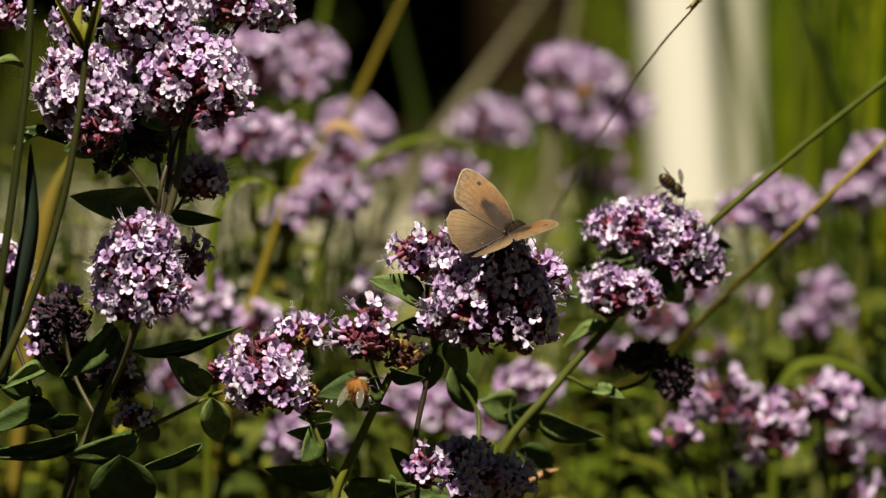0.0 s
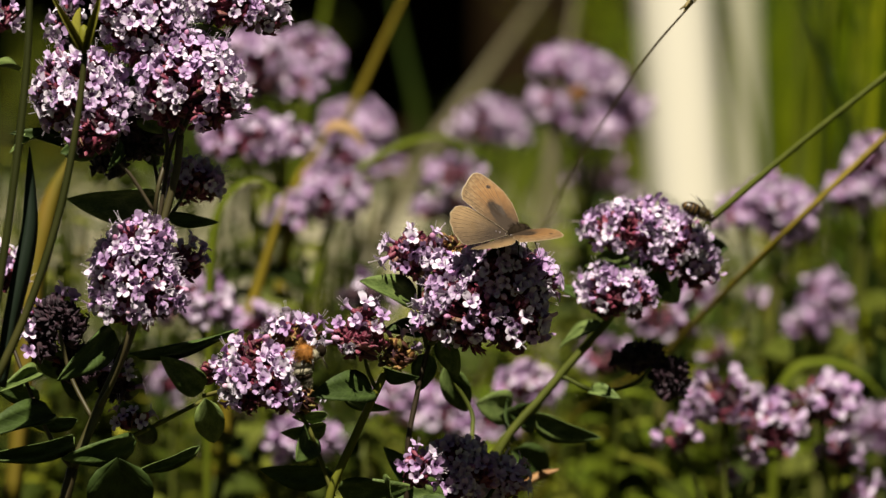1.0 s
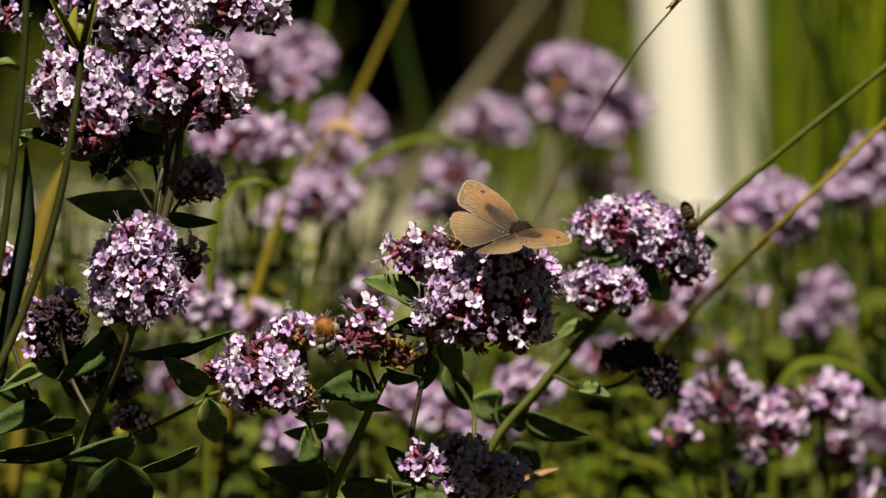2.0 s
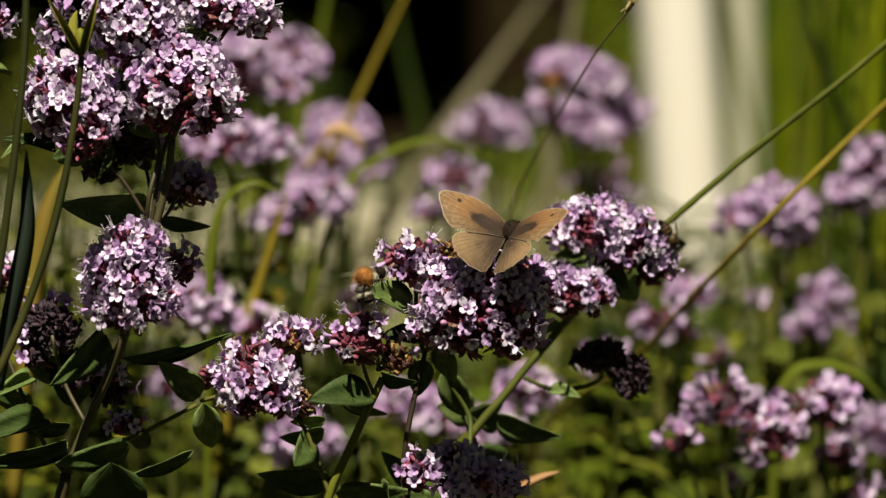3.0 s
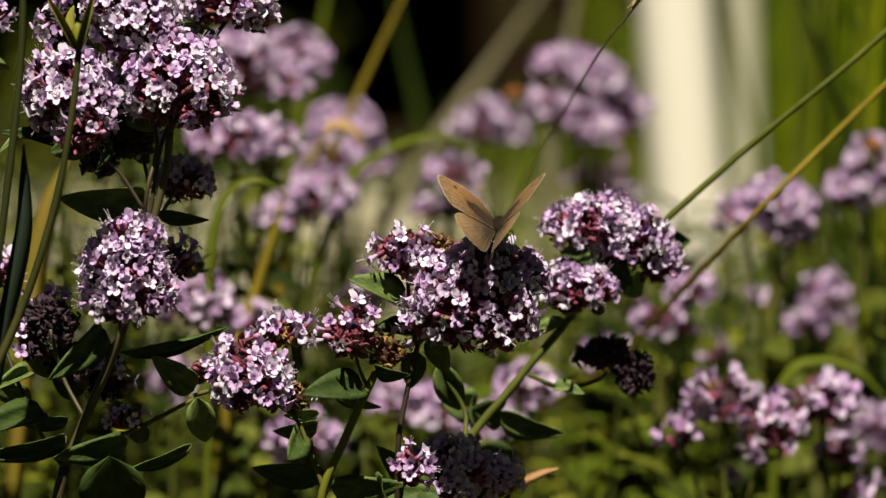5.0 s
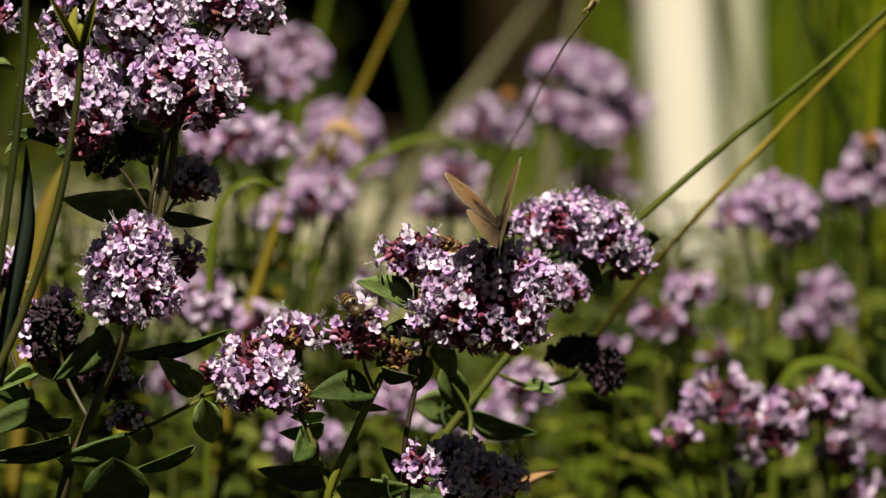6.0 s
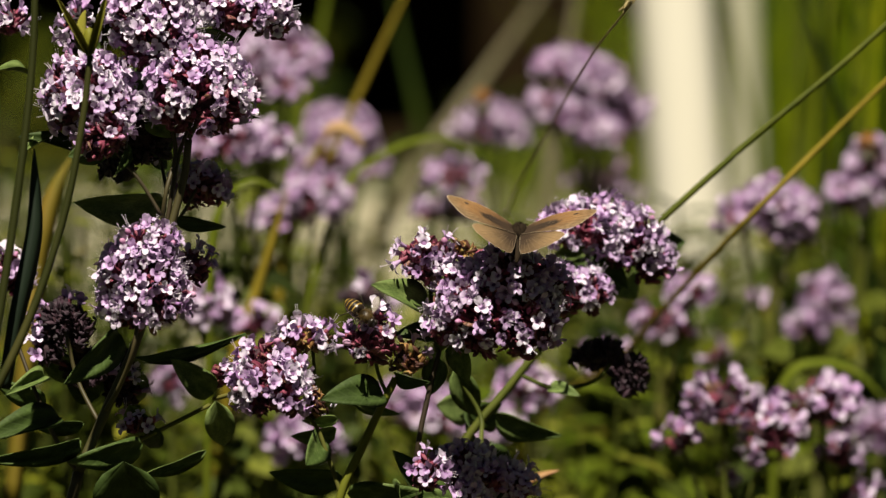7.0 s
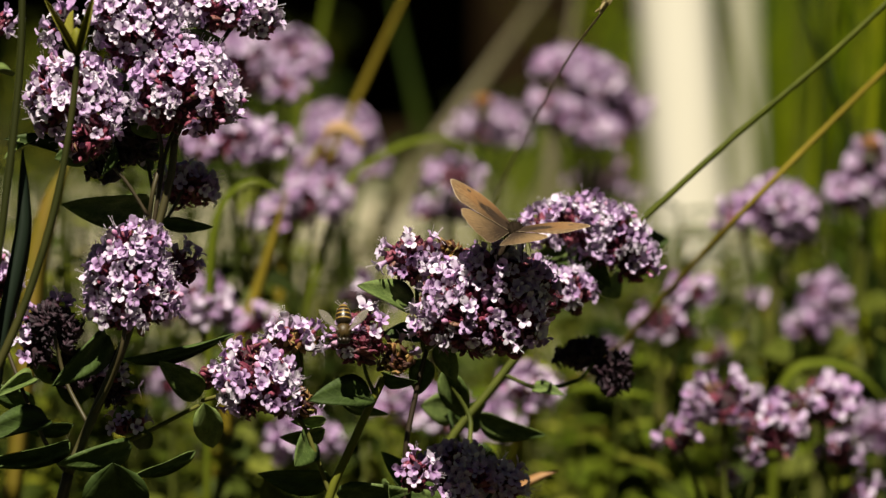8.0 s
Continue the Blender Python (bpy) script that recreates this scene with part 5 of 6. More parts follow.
# ---- butterfly ----
def wing_material(name, fore):
    m = bpy.data.materials.new(name)
    m.use_nodes = True
    n, l = m.node_tree.nodes, m.node_tree.links
    b = n["Principled BSDF"]
    b.inputs["Roughness"].default_value = 0.65
    b.inputs["Specular IOR Level"].default_value = 0.25
    tc = n.new("ShaderNodeTexCoord")
    sep, ax, ab = n.new("ShaderNodeSeparateXYZ"), n.new("ShaderNodeMath"), n.new("ShaderNodeCombineXYZ")
    ax.operation = "ABSOLUTE"
    l.new(tc.outputs["Object"], sep.inputs[0])
    l.new(sep.outputs[0], ax.inputs[0])
    l.new(ax.outputs[0], ab.inputs[0])
    l.new(sep.outputs[1], ab.inputs[1])
    noi = n.new("ShaderNodeTexNoise")
    noi.inputs["Scale"].default_value, noi.inputs["Detail"].default_value = 700, 6
    l.new(tc.outputs["Object"], noi.inputs["Vector"])

    def spot(x, y, rx, ry, soft, rot=0):
        mp = n.new("ShaderNodeMapping")
        mp.vector_type = "TEXTURE"
        mp.inputs["Location"].default_value = (x, y, 0)
        mp.inputs["Rotation"].default_value = (0, 0, radians(rot))
        mp.inputs["Scale"].default_value = (rx, ry, 0.02)
        l.new(ab.outputs[0], mp.inputs[0])
        ln = n.new("ShaderNodeVectorMath")
        ln.operation = "LENGTH"
        l.new(mp.outputs[0], ln.inputs[0])
        ad = n.new("ShaderNodeMath")
        ad.operation = "MULTIPLY_ADD"
        ad.inputs[1].default_value = 0.5
        l.new(noi.outputs["Fac"], ad.inputs[0])
        l.new(ln.outputs["Value"], ad.inputs[2])
        mr = n.new("ShaderNodeMapRange")
        mr.inputs["From Min"].default_value, mr.inputs["From Max"].default_value = 1.25 + soft, 1.25 - soft
        l.new(ad.outputs[0], mr.inputs["Value"])
        return mr.outputs["Result"]

    base = n.new("ShaderNodeValToRGB")
    els = base.color_ramp.elements
    els[0].position, els[0].color = 0.3, (0.10, 0.062, 0.031, 1)
    els[1].position, els[1].color = 0.7, (0.25, 0.165, 0.084, 1)
    l.new(noi.outputs["Fac"], base.inputs[0])
    col = base.outputs[0]
    # last spot of each wing: dark base scales plus body shadow painted in
    spots = [(0.0105, 0.0003, 0.0080, 0.0046, 0.5, 0, (0.245, 0.123, 0.042)), (0.0072, -0.0012, 0.0050, 0.0021, 0.16, -4, (0.016, 0.009, 0.006)), (0.0166, 0.0010, 0.0007, 0.0007, 0.2, 0, (0.03, 0.018, 0.012)), (0.0012, -0.0010, 0.0096, 0.0062, 0.6, 0, (0.034, 0.021, 0.012))] if fore else \
        [(0.008, -0.0105, 0.0050, 0.0050, 0.45, 0, (0.27, 0.175, 0.084)), (0.0006, -0.005, 0.0074, 0.0130, 0.7, 0, (0.034, 0.021, 0.012))]
    for x, y, rx, ry, soft, rot, c in spots:
        mx = n.new("ShaderNodeMix")
        mx.data_type = "RGBA"
        l.new(spot(x, y, rx, ry, soft, rot), mx.inputs[0])
        l.new(col, mx.inputs[6])
        mx.inputs[7].default_value = (*c, 1)
        col = mx.outputs[2]
    l.new(col, b.inputs["Base Color"])
    bp = n.new("ShaderNodeBump")
    bp.inputs["Strength"].default_value, bp.inputs["Distance"].default_value = 0.2, 0.0003
    l.new(noi.outputs["Fac"], bp.inputs["Height"])
    l.new(bp.outputs[0], b.inputs["Normal"])
    tr = n.new("ShaderNodeBsdfTranslucent")
    l.new(col, tr.inputs[0])
    ms = n.new("ShaderNodeMixShader")
    ms.inputs[0].default_value = 0.2
    l.new(b.outputs[0], ms.inputs[1])
    l.new(tr.outputs[0], ms.inputs[2])
    l.new(ms.outputs[0], n["Material Output"].inputs[0])
    return m


FORE, HIND = wing_material("fore_wing", True), wing_material("hind_wing", False)
FRINGE = material("wing_fringe", [(0.3, (0.38, 0.29, 0.18)), (0.7, (0.56, 0.46, 0.32))], 900, 0.7, bump=0)
VEIN = material("wing_vein", [(0.3, (0.15, 0.10, 0.055)), (0.7, (0.24, 0.17, 0.10))], 900, 0.7, bump=0)
FUR = material("dark_fur", [(0.3, (0.012, 0.008, 0.005)), (0.6, (0.026, 0.018, 0.011)), (0.8, (0.042, 0.028, 0.017))], 1500, 0.9, per="island", mix=0.5, spec=0.05)
ANTENNA = material("antenna", [(0.3, (0.07, 0.045, 0.03)), (0.7, (0.22, 0.17, 0.12))], 900, 0.6, bump=0)

FORE_RIM = [(0.0, 1.6), (4, 3.6), (9, 4.6), (14, 4.4), (18.5, 3.2), (21.4, 2.0), (22.5, 0.9), (22.6, -0.4), (21.6, -2.4), (19.9, -4.6), (18.8, -6.4), (17.0, -8.0), (15.2, -8.7), (10.0, -7.0), (5, -4.2), (0.2, -1.6)]
HIND_RIM = [(0.1, -0.8), (4.5, -3.2), (9, -6.0), (12.4, -8.4), (13.6, -10.2), (13.9, -12.0), (13.1, -13.2), (12.4, -14.7), (10.9, -15.4), (9.6, -16.5), (7.8, -16.8), (6.0, -17.4), (4.2, -17.0), (2.4, -16.9), (1.0, -15.6), (0.4, -11), (0.2, -5)]


def wing_mesh(name, rim, mat, side, hub, lift, veins):
    """Cambered wing with two skins, pale fringe and raised veins. side: -1 left, 1 right."""
    g = Geo()
    rim = [Vector((x * side, y, 0)) * 0.001 for x, y in rim]
    fine = []
    for i, p in enumerate(rim):
        q = rim[(i + 1) % len(rim)]
        fine += [p, p.lerp(q, 0.5)]
    hub = Vector((hub[0] * side, hub[1], 0)) * 0.001
    n = len(fine)
    steps = (0.2, 0.4, 0.6, 0.8, 0.987, 1.0)
    def skin(dz):
        pts = [hub + Vector((0, 0, lift + dz))]
        for s in steps:
            for p in fine:
                q = hub.lerp(p, s)
                pts.append(q + Vector((0, 0, lift + dz * (1 - 0.8 * s) + 0.0006 * math.sin(abs(q.x) * 140))))
        return pts
    top, low = skin(0.00010), skin(-0.00010)
    k = len(top)
    inner = [(0, 1 + i, 1 + (i + 1) % n) for i in range(n)] + [(1 + a * n + i, 1 + (a + 1) * n + i, 1 + (a + 1) * n + (i + 1) % n, 1 + a * n + (i + 1) % n) for a in range(len(steps) - 2) for i in range(n)]
    a = len(steps) - 2
    edge = [(1 + a * n + i, 1 + (a + 1) * n + i, 1 + (a + 1) * n + (i + 1) % n, 1 + a * n + (i + 1) % n) for i in range(n)]
    rimq = [(1 + (a + 1) * n + i, 1 + (a + 1) * n + i + k, 1 + (a + 1) * n + (i + 1) % n + k, 1 + (a + 1) * n + (i + 1) % n) for i in range(n)]
    back = lambda fs: [tuple(reversed([v + k for v in f])) for f in fs]
    g.add(top + low, inner + back(inner) + edge + back(edge) + rimq)
    c = 2 * len(inner)
    g.m[c:] = [1] * (len(g.m) - c)
    ribs = []
    for i in veins:
        e = fine[i * 2]
        r = Vector((side * 0.0012, -0.0006, 0))
        v = Geo()
        pts = [r.lerp(e, t) for t in (0.35, 0.55, 0.75, 0.97)]
        tube(v, [p + Vector((0, 0, lift + 0.00008 + 0.0006 * math.sin(abs(p.x) * 140))) for p in pts], [0.00002, 0.00004, 0.00005, 0.00004], 4, 0, False)
        ribs.append(v.mesh("vein", [VEIN]))
    return g.mesh(name, [mat, FRINGE]), ribs


def butterfly():
    ob = thing("butterfly", (0, 1.59, 0.56), "brown butterfly with orange-flushed wings basking on a flower head", "butterfly")
    rnd = random.Random(4)
    g = Geo()
    ball(g, Matrix.Translation((0, 0.0014, 0.0006)), (0.0027, 0.0038, 0.0026), 12, 8, 0, 0.15, rnd)
    for i in range(260):
        u = Vector((rnd.gauss(0, 1), rnd.gauss(0, 1), rnd.gauss(0, 1))).normalized()
        p = Vector((u.x * 0.0026, 0.0014 + u.y * 0.0037, 0.0006 + u.z * 0.0025))
        tube(g, [p, p + u * 0.0009 + Vector((0, -0.0005, 0))], [0.00007, 0.00003], 3, 0, False)
    part("thorax", g.mesh("thorax", [FUR]), ob, "dark furry thorax")
    g = Geo()
    tube(g, [(0, -0.001, -0.0006), (0, -0.003, -0.0012), (0, -0.006, -0.0019), (0, -0.009, -0.0026), (0, -0.0115, -0.0032)], [0.0011, 0.0013, 0.0012, 0.0010, 0.0004], 10)
    part("abdomen", g.mesh("abdomen", [FUR]), ob)
    g = Geo()
    ball(g, Matrix.Translation((0, 0.0052, -0.0006)), (0.0013, 0.0012, 0.0012), 10, 7)
    for s in (-1, 1):
        ball(g, Matrix.Translation((s * 0.0010, 0.0056, -0.0005)), (0.0007, 0.0008, 0.0009), 8, 6)
    part("head", g.mesh("head", [FUR]), ob)
    for s in (-1, 1):
        g = Geo()
        tube(g, curve([(s * 0.0005, 0.006, 0), (s * 0.0022, 0.0105, 0.0010), (s * 0.0038, 0.0145, 0.0012), (s * 0.0050, 0.0172, 0.0008)], 4), taper(0.00006, 0.00007, 13), 5)
        ball(g, Matrix.Translation((s * 0.0053, 0.0178, 0.0006)) @ turn_to((s * 0.5, 1, -0.2)).to_4x4(), (0.00016, 0.00016, 0.0009), 6, 5)
        part("antenna", g.mesh("antenna", [ANTENNA]), ob)
        for j, y in enumerate((0.003, 0.0012, -0.0005)):
            g = Geo()
            tube(g, [(s * 0.0008, y, -0.0015), (s * 0.0035, y + 0.001 - 0.001 * j, -0.002), (s * 0.0042, y + 0.0015 - 0.002 * j, -0.0062)], [0.00022, 0.00018, 0.0001], 5)
            part("leg", g.mesh("leg", [FUR]), ob)
    wings = {}
    for s, key in ((-1, "left"), (1, "right")):
        me, ribs = wing_mesh("forewing", FORE_RIM, FORE, s, (8, -0.6), 0.0009, range(4, 13))
        f = part("forewing", me, ob, "tan forewing with dark brand and eyespot")
        for r in ribs:
            part("vein", r, f)
        me, ribs = wing_mesh("hindwing", HIND_RIM, HIND, s, (6, -9), 0.0006, range(4, 15))
        h = part("hindwing", me, ob, "plain tan scalloped hindwing")
        for r in ribs:
            part("vein", r, h)
        wings[key] = (f, h)
    return ob, wings


BUTTERFLY, WINGS = butterfly()


# ---- bees and flies ----
BROWN_FUR = material("brown_fur", [(0.3, (0.03, 0.018, 0.006)), (0.55, (0.07, 0.042, 0.010)), (0.8, (0.26, 0.16, 0.04))], 1500, 0.45, per="island")
ORANGE_FUR = material("orange_fur", [(0.3, (0.20, 0.065, 0.006)), (0.6, (0.36, 0.14, 0.014)), (0.8, (0.48, 0.24, 0.04))], 1500, 0.8, per="island")
GREY_FUR = material("grey_fur", [(0.3, (0.03, 0.026, 0.02)), (0.6, (0.14, 0.12, 0.08)), (0.8, (0.42, 0.38, 0.28))], 1500, 0.8, per="island")
CREAM_FUR = material("cream_fur", [(0.3, (0.22, 0.19, 0.12)), (0.6, (0.42, 0.38, 0.27)), (0.8, (0.60, 0.55, 0.42))], 1500, 0.8, per="island")
SHELL = material("dark_shell", [(0.3, (0.012, 0.009, 0.007)), (0.7, (0.035, 0.022, 0.012))], 900, 0.3, bump=0.1)
AMBER_BAND = material("amber_band", [(0.3, (0.08, 0.04, 0.008)), (0.7, (0.20, 0.11, 0.02))], 900, 0.45, bump=0.1)
YELLOW_BAND = material("yellow_band", [(0.3, (0.24, 0.14, 0.02)), (0.7, (0.42, 0.28, 0.06))], 900, 0.45, bump=0.1)


def glassy_wing(name, body):
    m = bpy.data.materials.new(name)
    m.use_nodes = True
    n, l = m.node_tree.nodes, m.node_tree.links
    b = n["Principled BSDF"]
    b.inputs["Base Color"].default_value = (0.30, 0.27, 0.22, 1)
    b.inputs["Roughness"].default_value = 0.15
    t = n.new("ShaderNodeBsdfTransparent")
    ms = n.new("ShaderNodeMixShader")
    ms.inputs[0].default_value = body
    l.new(t.outputs[0], ms.inputs[1])
    l.new(b.outputs[0], ms.inputs[2])
    l.new(ms.outputs[0], n["Material Output"].inputs[0])
    return m


CLEAR, BRIGHT_WING = glassy_wing("clear_wing", 0.16), glassy_wing("bright_wing", 0.5)


def furry(name, parent, centre, radii, mat, hairs, length, rnd, label=""):
    g = Geo()
    ball(g, Matrix.Translation(centre), radii, 14, 10)
    for i in range(hairs):
        u = Vector((rnd.gauss(0, 1), rnd.gauss(0, 1), rnd.gauss(0, 1))).normalized()
        p = Vector(centre) + Vector((u.x * radii[0], u.y * radii[1], u.z * radii[2])) * 0.97
        tube(g, [p, p + u * length * rnd.uniform(0.6, 1.2) + Vector((0, -0.3 * length, 0))], [0.00006, 0.00002], 3, 0, False)
    return part(name, g.mesh(name, [mat]), parent, label)


def insect(name, label, category, size, furry_kind, seed, spread=35, rise=25, band=None):
    """Bee or fly with its head along +y: head, thorax, banded abdomen, two wings, six legs."""
    rnd = random.Random(seed)
    ob = thing(name, (0, 1.6, 0.5), label, category)
    k = size / 0.012
    if furry_kind:
        chest = furry("thorax", ob, (0, 0, 0), (0.0027 * k, 0.0025 * k, 0.0026 * k), ORANGE_FUR, 520, 0.0011 * k, rnd, "bright ginger furry thorax")
        furry("collar", chest, (0.0006 * k, 0.0026 * k, -0.0006 * k), (0.0015 * k, 0.0010 * k, 0.0014 * k), CREAM_FUR, 160, 0.0007 * k, rnd, "cream tuft")
        furry("head", ob, (0, 0.0044 * k, 0.0002 * k), (0.0015 * k, 0.0013 * k, 0.0016 * k), FUR, 80, 0.0006 * k, rnd, "black head")
        for i, (y, z, r, mat) in enumerate(((-0.0012, -0.0026, 0.0025, GREY_FUR), (-0.0014, -0.0042, 0.0027, CREAM_FUR), (-0.0013, -0.0056, 0.0025, FUR), (-0.0010, -0.0068, 0.0020, GREY_FUR), (-0.0006, -0.0078, 0.0013, CREAM_FUR))):
            furry("abdomen_band", ob, (0, y * k, z * k), (r * k, r * 0.9 * k, 0.0012 * k), mat, 150, 0.0008 * k, rnd)
    else:
        furry("thorax", ob, (0, 0.0015 * k, 0), (0.0022 * k, 0.0024 * k, 0.0020 * k), BROWN_FUR, 260, 0.0006 * k, rnd, "brown hairy thorax")
        g = Geo()
        rs = ((0, 0.0012), (0.0008, 0.0021), (0.0016, 0.0023), (0.0020, 0.0023), (0.0030, 0.0023), (0.0034, 0.0022), (0.0043, 0.0020), (0.0046, 0.0019), (0.0054, 0.0015), (0.0060, 0.0010), (0.0064, 0.0004))
        tube(g, [(0, (-0.0002 - d) * k, (-0.0003 - 0.09 * d) * k) for d, r in rs], [r * k for d, r in rs], 12)
        for i, f in enumerate(g.f[:120]):
            g.m[i] = 1 if (i // 12) in (2, 4, 6, 8) else 0
        part("abdomen", g.mesh("abdomen", [SHELL, band or YELLOW_BAND]), ob, "dark banded abdomen")
        g = Geo()
        ball(g, Matrix.Translation((0, 0.0042 * k, -0.0002 * k)), (0.0013 * k, 0.0010 * k, 0.0013 * k), 10, 7)
        h = part("head", g.mesh("head", [SHELL]), ob)
        for s in (-1, 1):
            g = Geo()
            ball(g, Matrix.Translation((s * 0.0010 * k, 0.0044 * k, 0.0002 * k)), (0.0009 * k, 0.0009 * k, 0.0012 * k), 9, 7)
            part("eye", g.mesh("eye", [SHELL]), h)
    for s in (-1, 1):
        g = Geo()
        m = Matrix.Translation((s * 0.0014 * k, 0.0018 * k, 0.0014 * k)) @ Matrix.Rotation(radians(-90 - s * (-spread)), 4, "Z") @ Matrix.Rotation(radians(-rise), 4, "Y")
        leaf_geo(g, m, 0.0084 * k, 0.0025 * k, 0, 0.05, 0.05, thick=0.00003, nx=8, tip=0.7)
        part("wing", g.mesh("wing", [CLEAR if furry_kind else BRIGHT_WING]), ob, "clear brownish wing")
        for j, y in enumerate((0.0030, 0.0015, 0.0)):
            g = Geo()
            tube(g, [(s * 0.0010 * k, y * k, -0.0015 * k), (s * 0.0038 * k, (y + 0.0012 - 0.0012 * j) * k, -0.0012 * k), (s * 0.0048 * k, (y + 0.002 - 0.0022 * j) * k, -0.0042 * k)], [0.0003 * k, 0.00025 * k, 0.00012 * k], 5)
            part("leg", g.mesh("leg", [SHELL]), ob)
    return ob


BUMBLEBEE = insect("bumblebee", "small bumblebee with ginger thorax and pale banded abdomen", "bee", 0.0128, True, 61, 12, 8)
DRONE_FLY = insect("hoverfly", "dark hoverfly with dull amber bands feeding on a domed flower head", "hoverfly", 0.0105, False, 62, 30, 20, AMBER_BAND)
HOVERFLY = insect("hoverfly", "yellow-banded hoverfly with clear wings held out", "hoverfly", 0.0120, False, 63, 48, 30)
FAR_BEE = insect("bumblebee", "ginger bumblebee on flower heads farther back", "bee", 0.0125, True, 64, 12, 8)
SIDE_BEE = insect("bumblebee", "ginger bumblebee visiting heads at the side", "bee", 0.0125, True, 65, 12, 8)


# ---- what moves ----
def sway(plant, rows, reach, foot=0.0):
    """Lean a plant in the wind about a point foot metres up its stem; rows: seconds, mm to the right and up at height reach."""
    b = plant.location.copy()
    p = Vector((b.x, b.y, foot))
    out = []
    for t, x, z in rows:
        m = Matrix.Translation(p + Vector((0, 0, z * 0.001))) @ Matrix.Rotation(math.atan2(x * 0.001, reach - foot), 4, "Y") @ Matrix.Translation(b - p)
        out.append((t, m))
    walk(plant, out)


def bend(stalk_thing, pivot, rows):
    """Shift a leaning stalk sideways and tip it about a point on it; rows: seconds, mm to the right, degrees of tip to the left."""
    p = Vector(pivot)
    b = stalk_thing.location.copy()
    walk(stalk_thing, [(t, Matrix.Translation(p + Vector((x * 0.001, 0, 0.076 * math.sin(radians(a))))) @ Matrix.Rotation(radians(-a), 4, "Y") @ Matrix.Translation(b - p)) for t, x, a in rows])


def attitude(p, yaw, pitch, roll):
    return Matrix.Translation(p) @ Matrix.Rotation(radians(yaw), 4, "Z") @ Matrix.Rotation(radians(pitch), 4, "X") @ Matrix.Rotation(radians(roll), 4, "Y")


def motions():
    sway(PLANT_L, ((0, 0.0, 0.0), (0.5, -0.8, -0.3), (1, -1.0, -0.6), (1.5, -1.0, -0.7), (3, -3.5, -1.4), (3.5, -6.4, -1.5), (4, -0.8, -1.5), (4.5, -4.6, -0.6), (6, -2.6, -0.7), (6.5, -5.0, -1.6), (7, 1.4, -1.4), (7.5, -1.3, -1.8), (8, -2.7, -1.8)), 0.60, 0.2)
    sway(PLANT_M, ((0, 0.0, 0.0), (0.5, -0.5, 1.0), (1, -1.8, 0.2), (1.5, -1.0, 0.1), (3, -2.4, -0.5), (3.5, -5.4, -0.2), (4, -1.0, 0.4), (4.5, -5.0, 0.4), (6, -2.4, 0.1), (6.5, -4.2, -0.5), (7, 1.3, -0.7), (7.5, -1.0, -1.2), (8, -2.2, -0.8)), 0.525, 0.2)
    sway(PLANT_C, ((0, 0.0, 0.0), (0.5, -1.3, 0.8), (1, -2.2, 0.0), (1.5, -1.4, 0.1), (3, -3.2, -1.1), (3.5, -6.1, -1.2), (4, -1.8, 0.1), (4.5, -6.1, 0.2), (6, -3.2, -0.4), (6.5, -5.1, -1.0), (7, 1.0, -1.0), (7.5, -1.8, -1.8), (8, -2.9, -1.0)), 0.54, 0.2)
    sway(PLANT_N, ((0, 0.0, 0.0), (0.5, -1.0, 1.0), (1, -1.8, 0.5), (1.5, -1.3, 0.9), (3, -2.4, -0.2), (3.5, -5.0, -0.2), (4, -1.0, 0.2), (4.5, -4.2, 0.6), (6, -2.4, 0.4), (6.5, -4.0, 0.0), (7, 0.8, -0.4), (7.5, -1.3, -0.9), (8, -2.4, -0.5)), 0.49, 0.1)
    sway(PLANT_R, ((0, 0.0, 0.0), (0.5, -1.8, -0.0), (1, -1.3, -0.0), (1.5, -3.2, -0.0), (2.8, -10.4, -0.0), (3, -13.9, -0.0), (3.5, -17.3, -0.0), (4, -18.3, -0.0), (4.5, -18.3, -0.0), (4.7, -9.4, -0.0), (5.8, -27.3, -0.0), (6, -21.8, -0.0), (6.5, -15.8, -0.0), (7, -14.2, -0.0), (7.5, -16.8, -0.0), (8, -19.3, -0.0)), 0.54)
    bend(STALK_GREEN, (0.0791, 1.6814, 0.5499), ((0, 0, 0), (0.5, -1.9, 0.2), (1, -1.4, 0.15), (1.5, -3.2, 0.33), (2.8, -10.5, 0.1), (3, -14.1, 0.0), (3.5, -17.5, 1.8), (4, -18.5, 1.9), (4.5, -18.5, 1.9), (4.7, -11, 1.2), (5.8, -27.7, 0.8), (6, -22.1, 0.6), (6.5, -15.9, 1.6), (7, -14.4, 1.4), (7.5, -17, 1.7), (8, -19.5, 1.9)))
    sway(STALK_YELLOW, ((0, 0.0, 0.0), (0.5, -1.9, -0.0), (1, -1.4, -0.0), (1.5, -3.3, -0.0), (2.8, -7.4, -0.0), (3, -9.8, -0.0), (3.5, -19.7, -0.0), (4, -18.7, -0.0), (4.5, -17.4, -0.0), (4.7, -9.6, -0.0), (5.8, -31.0, -0.0), (6, -28.3, -0.0), (6.5, -16.1, -0.0), (7, -14.6, -0.0), (7.5, -20.0, -0.0), (8, -17.7, -0.0)), 0.53)
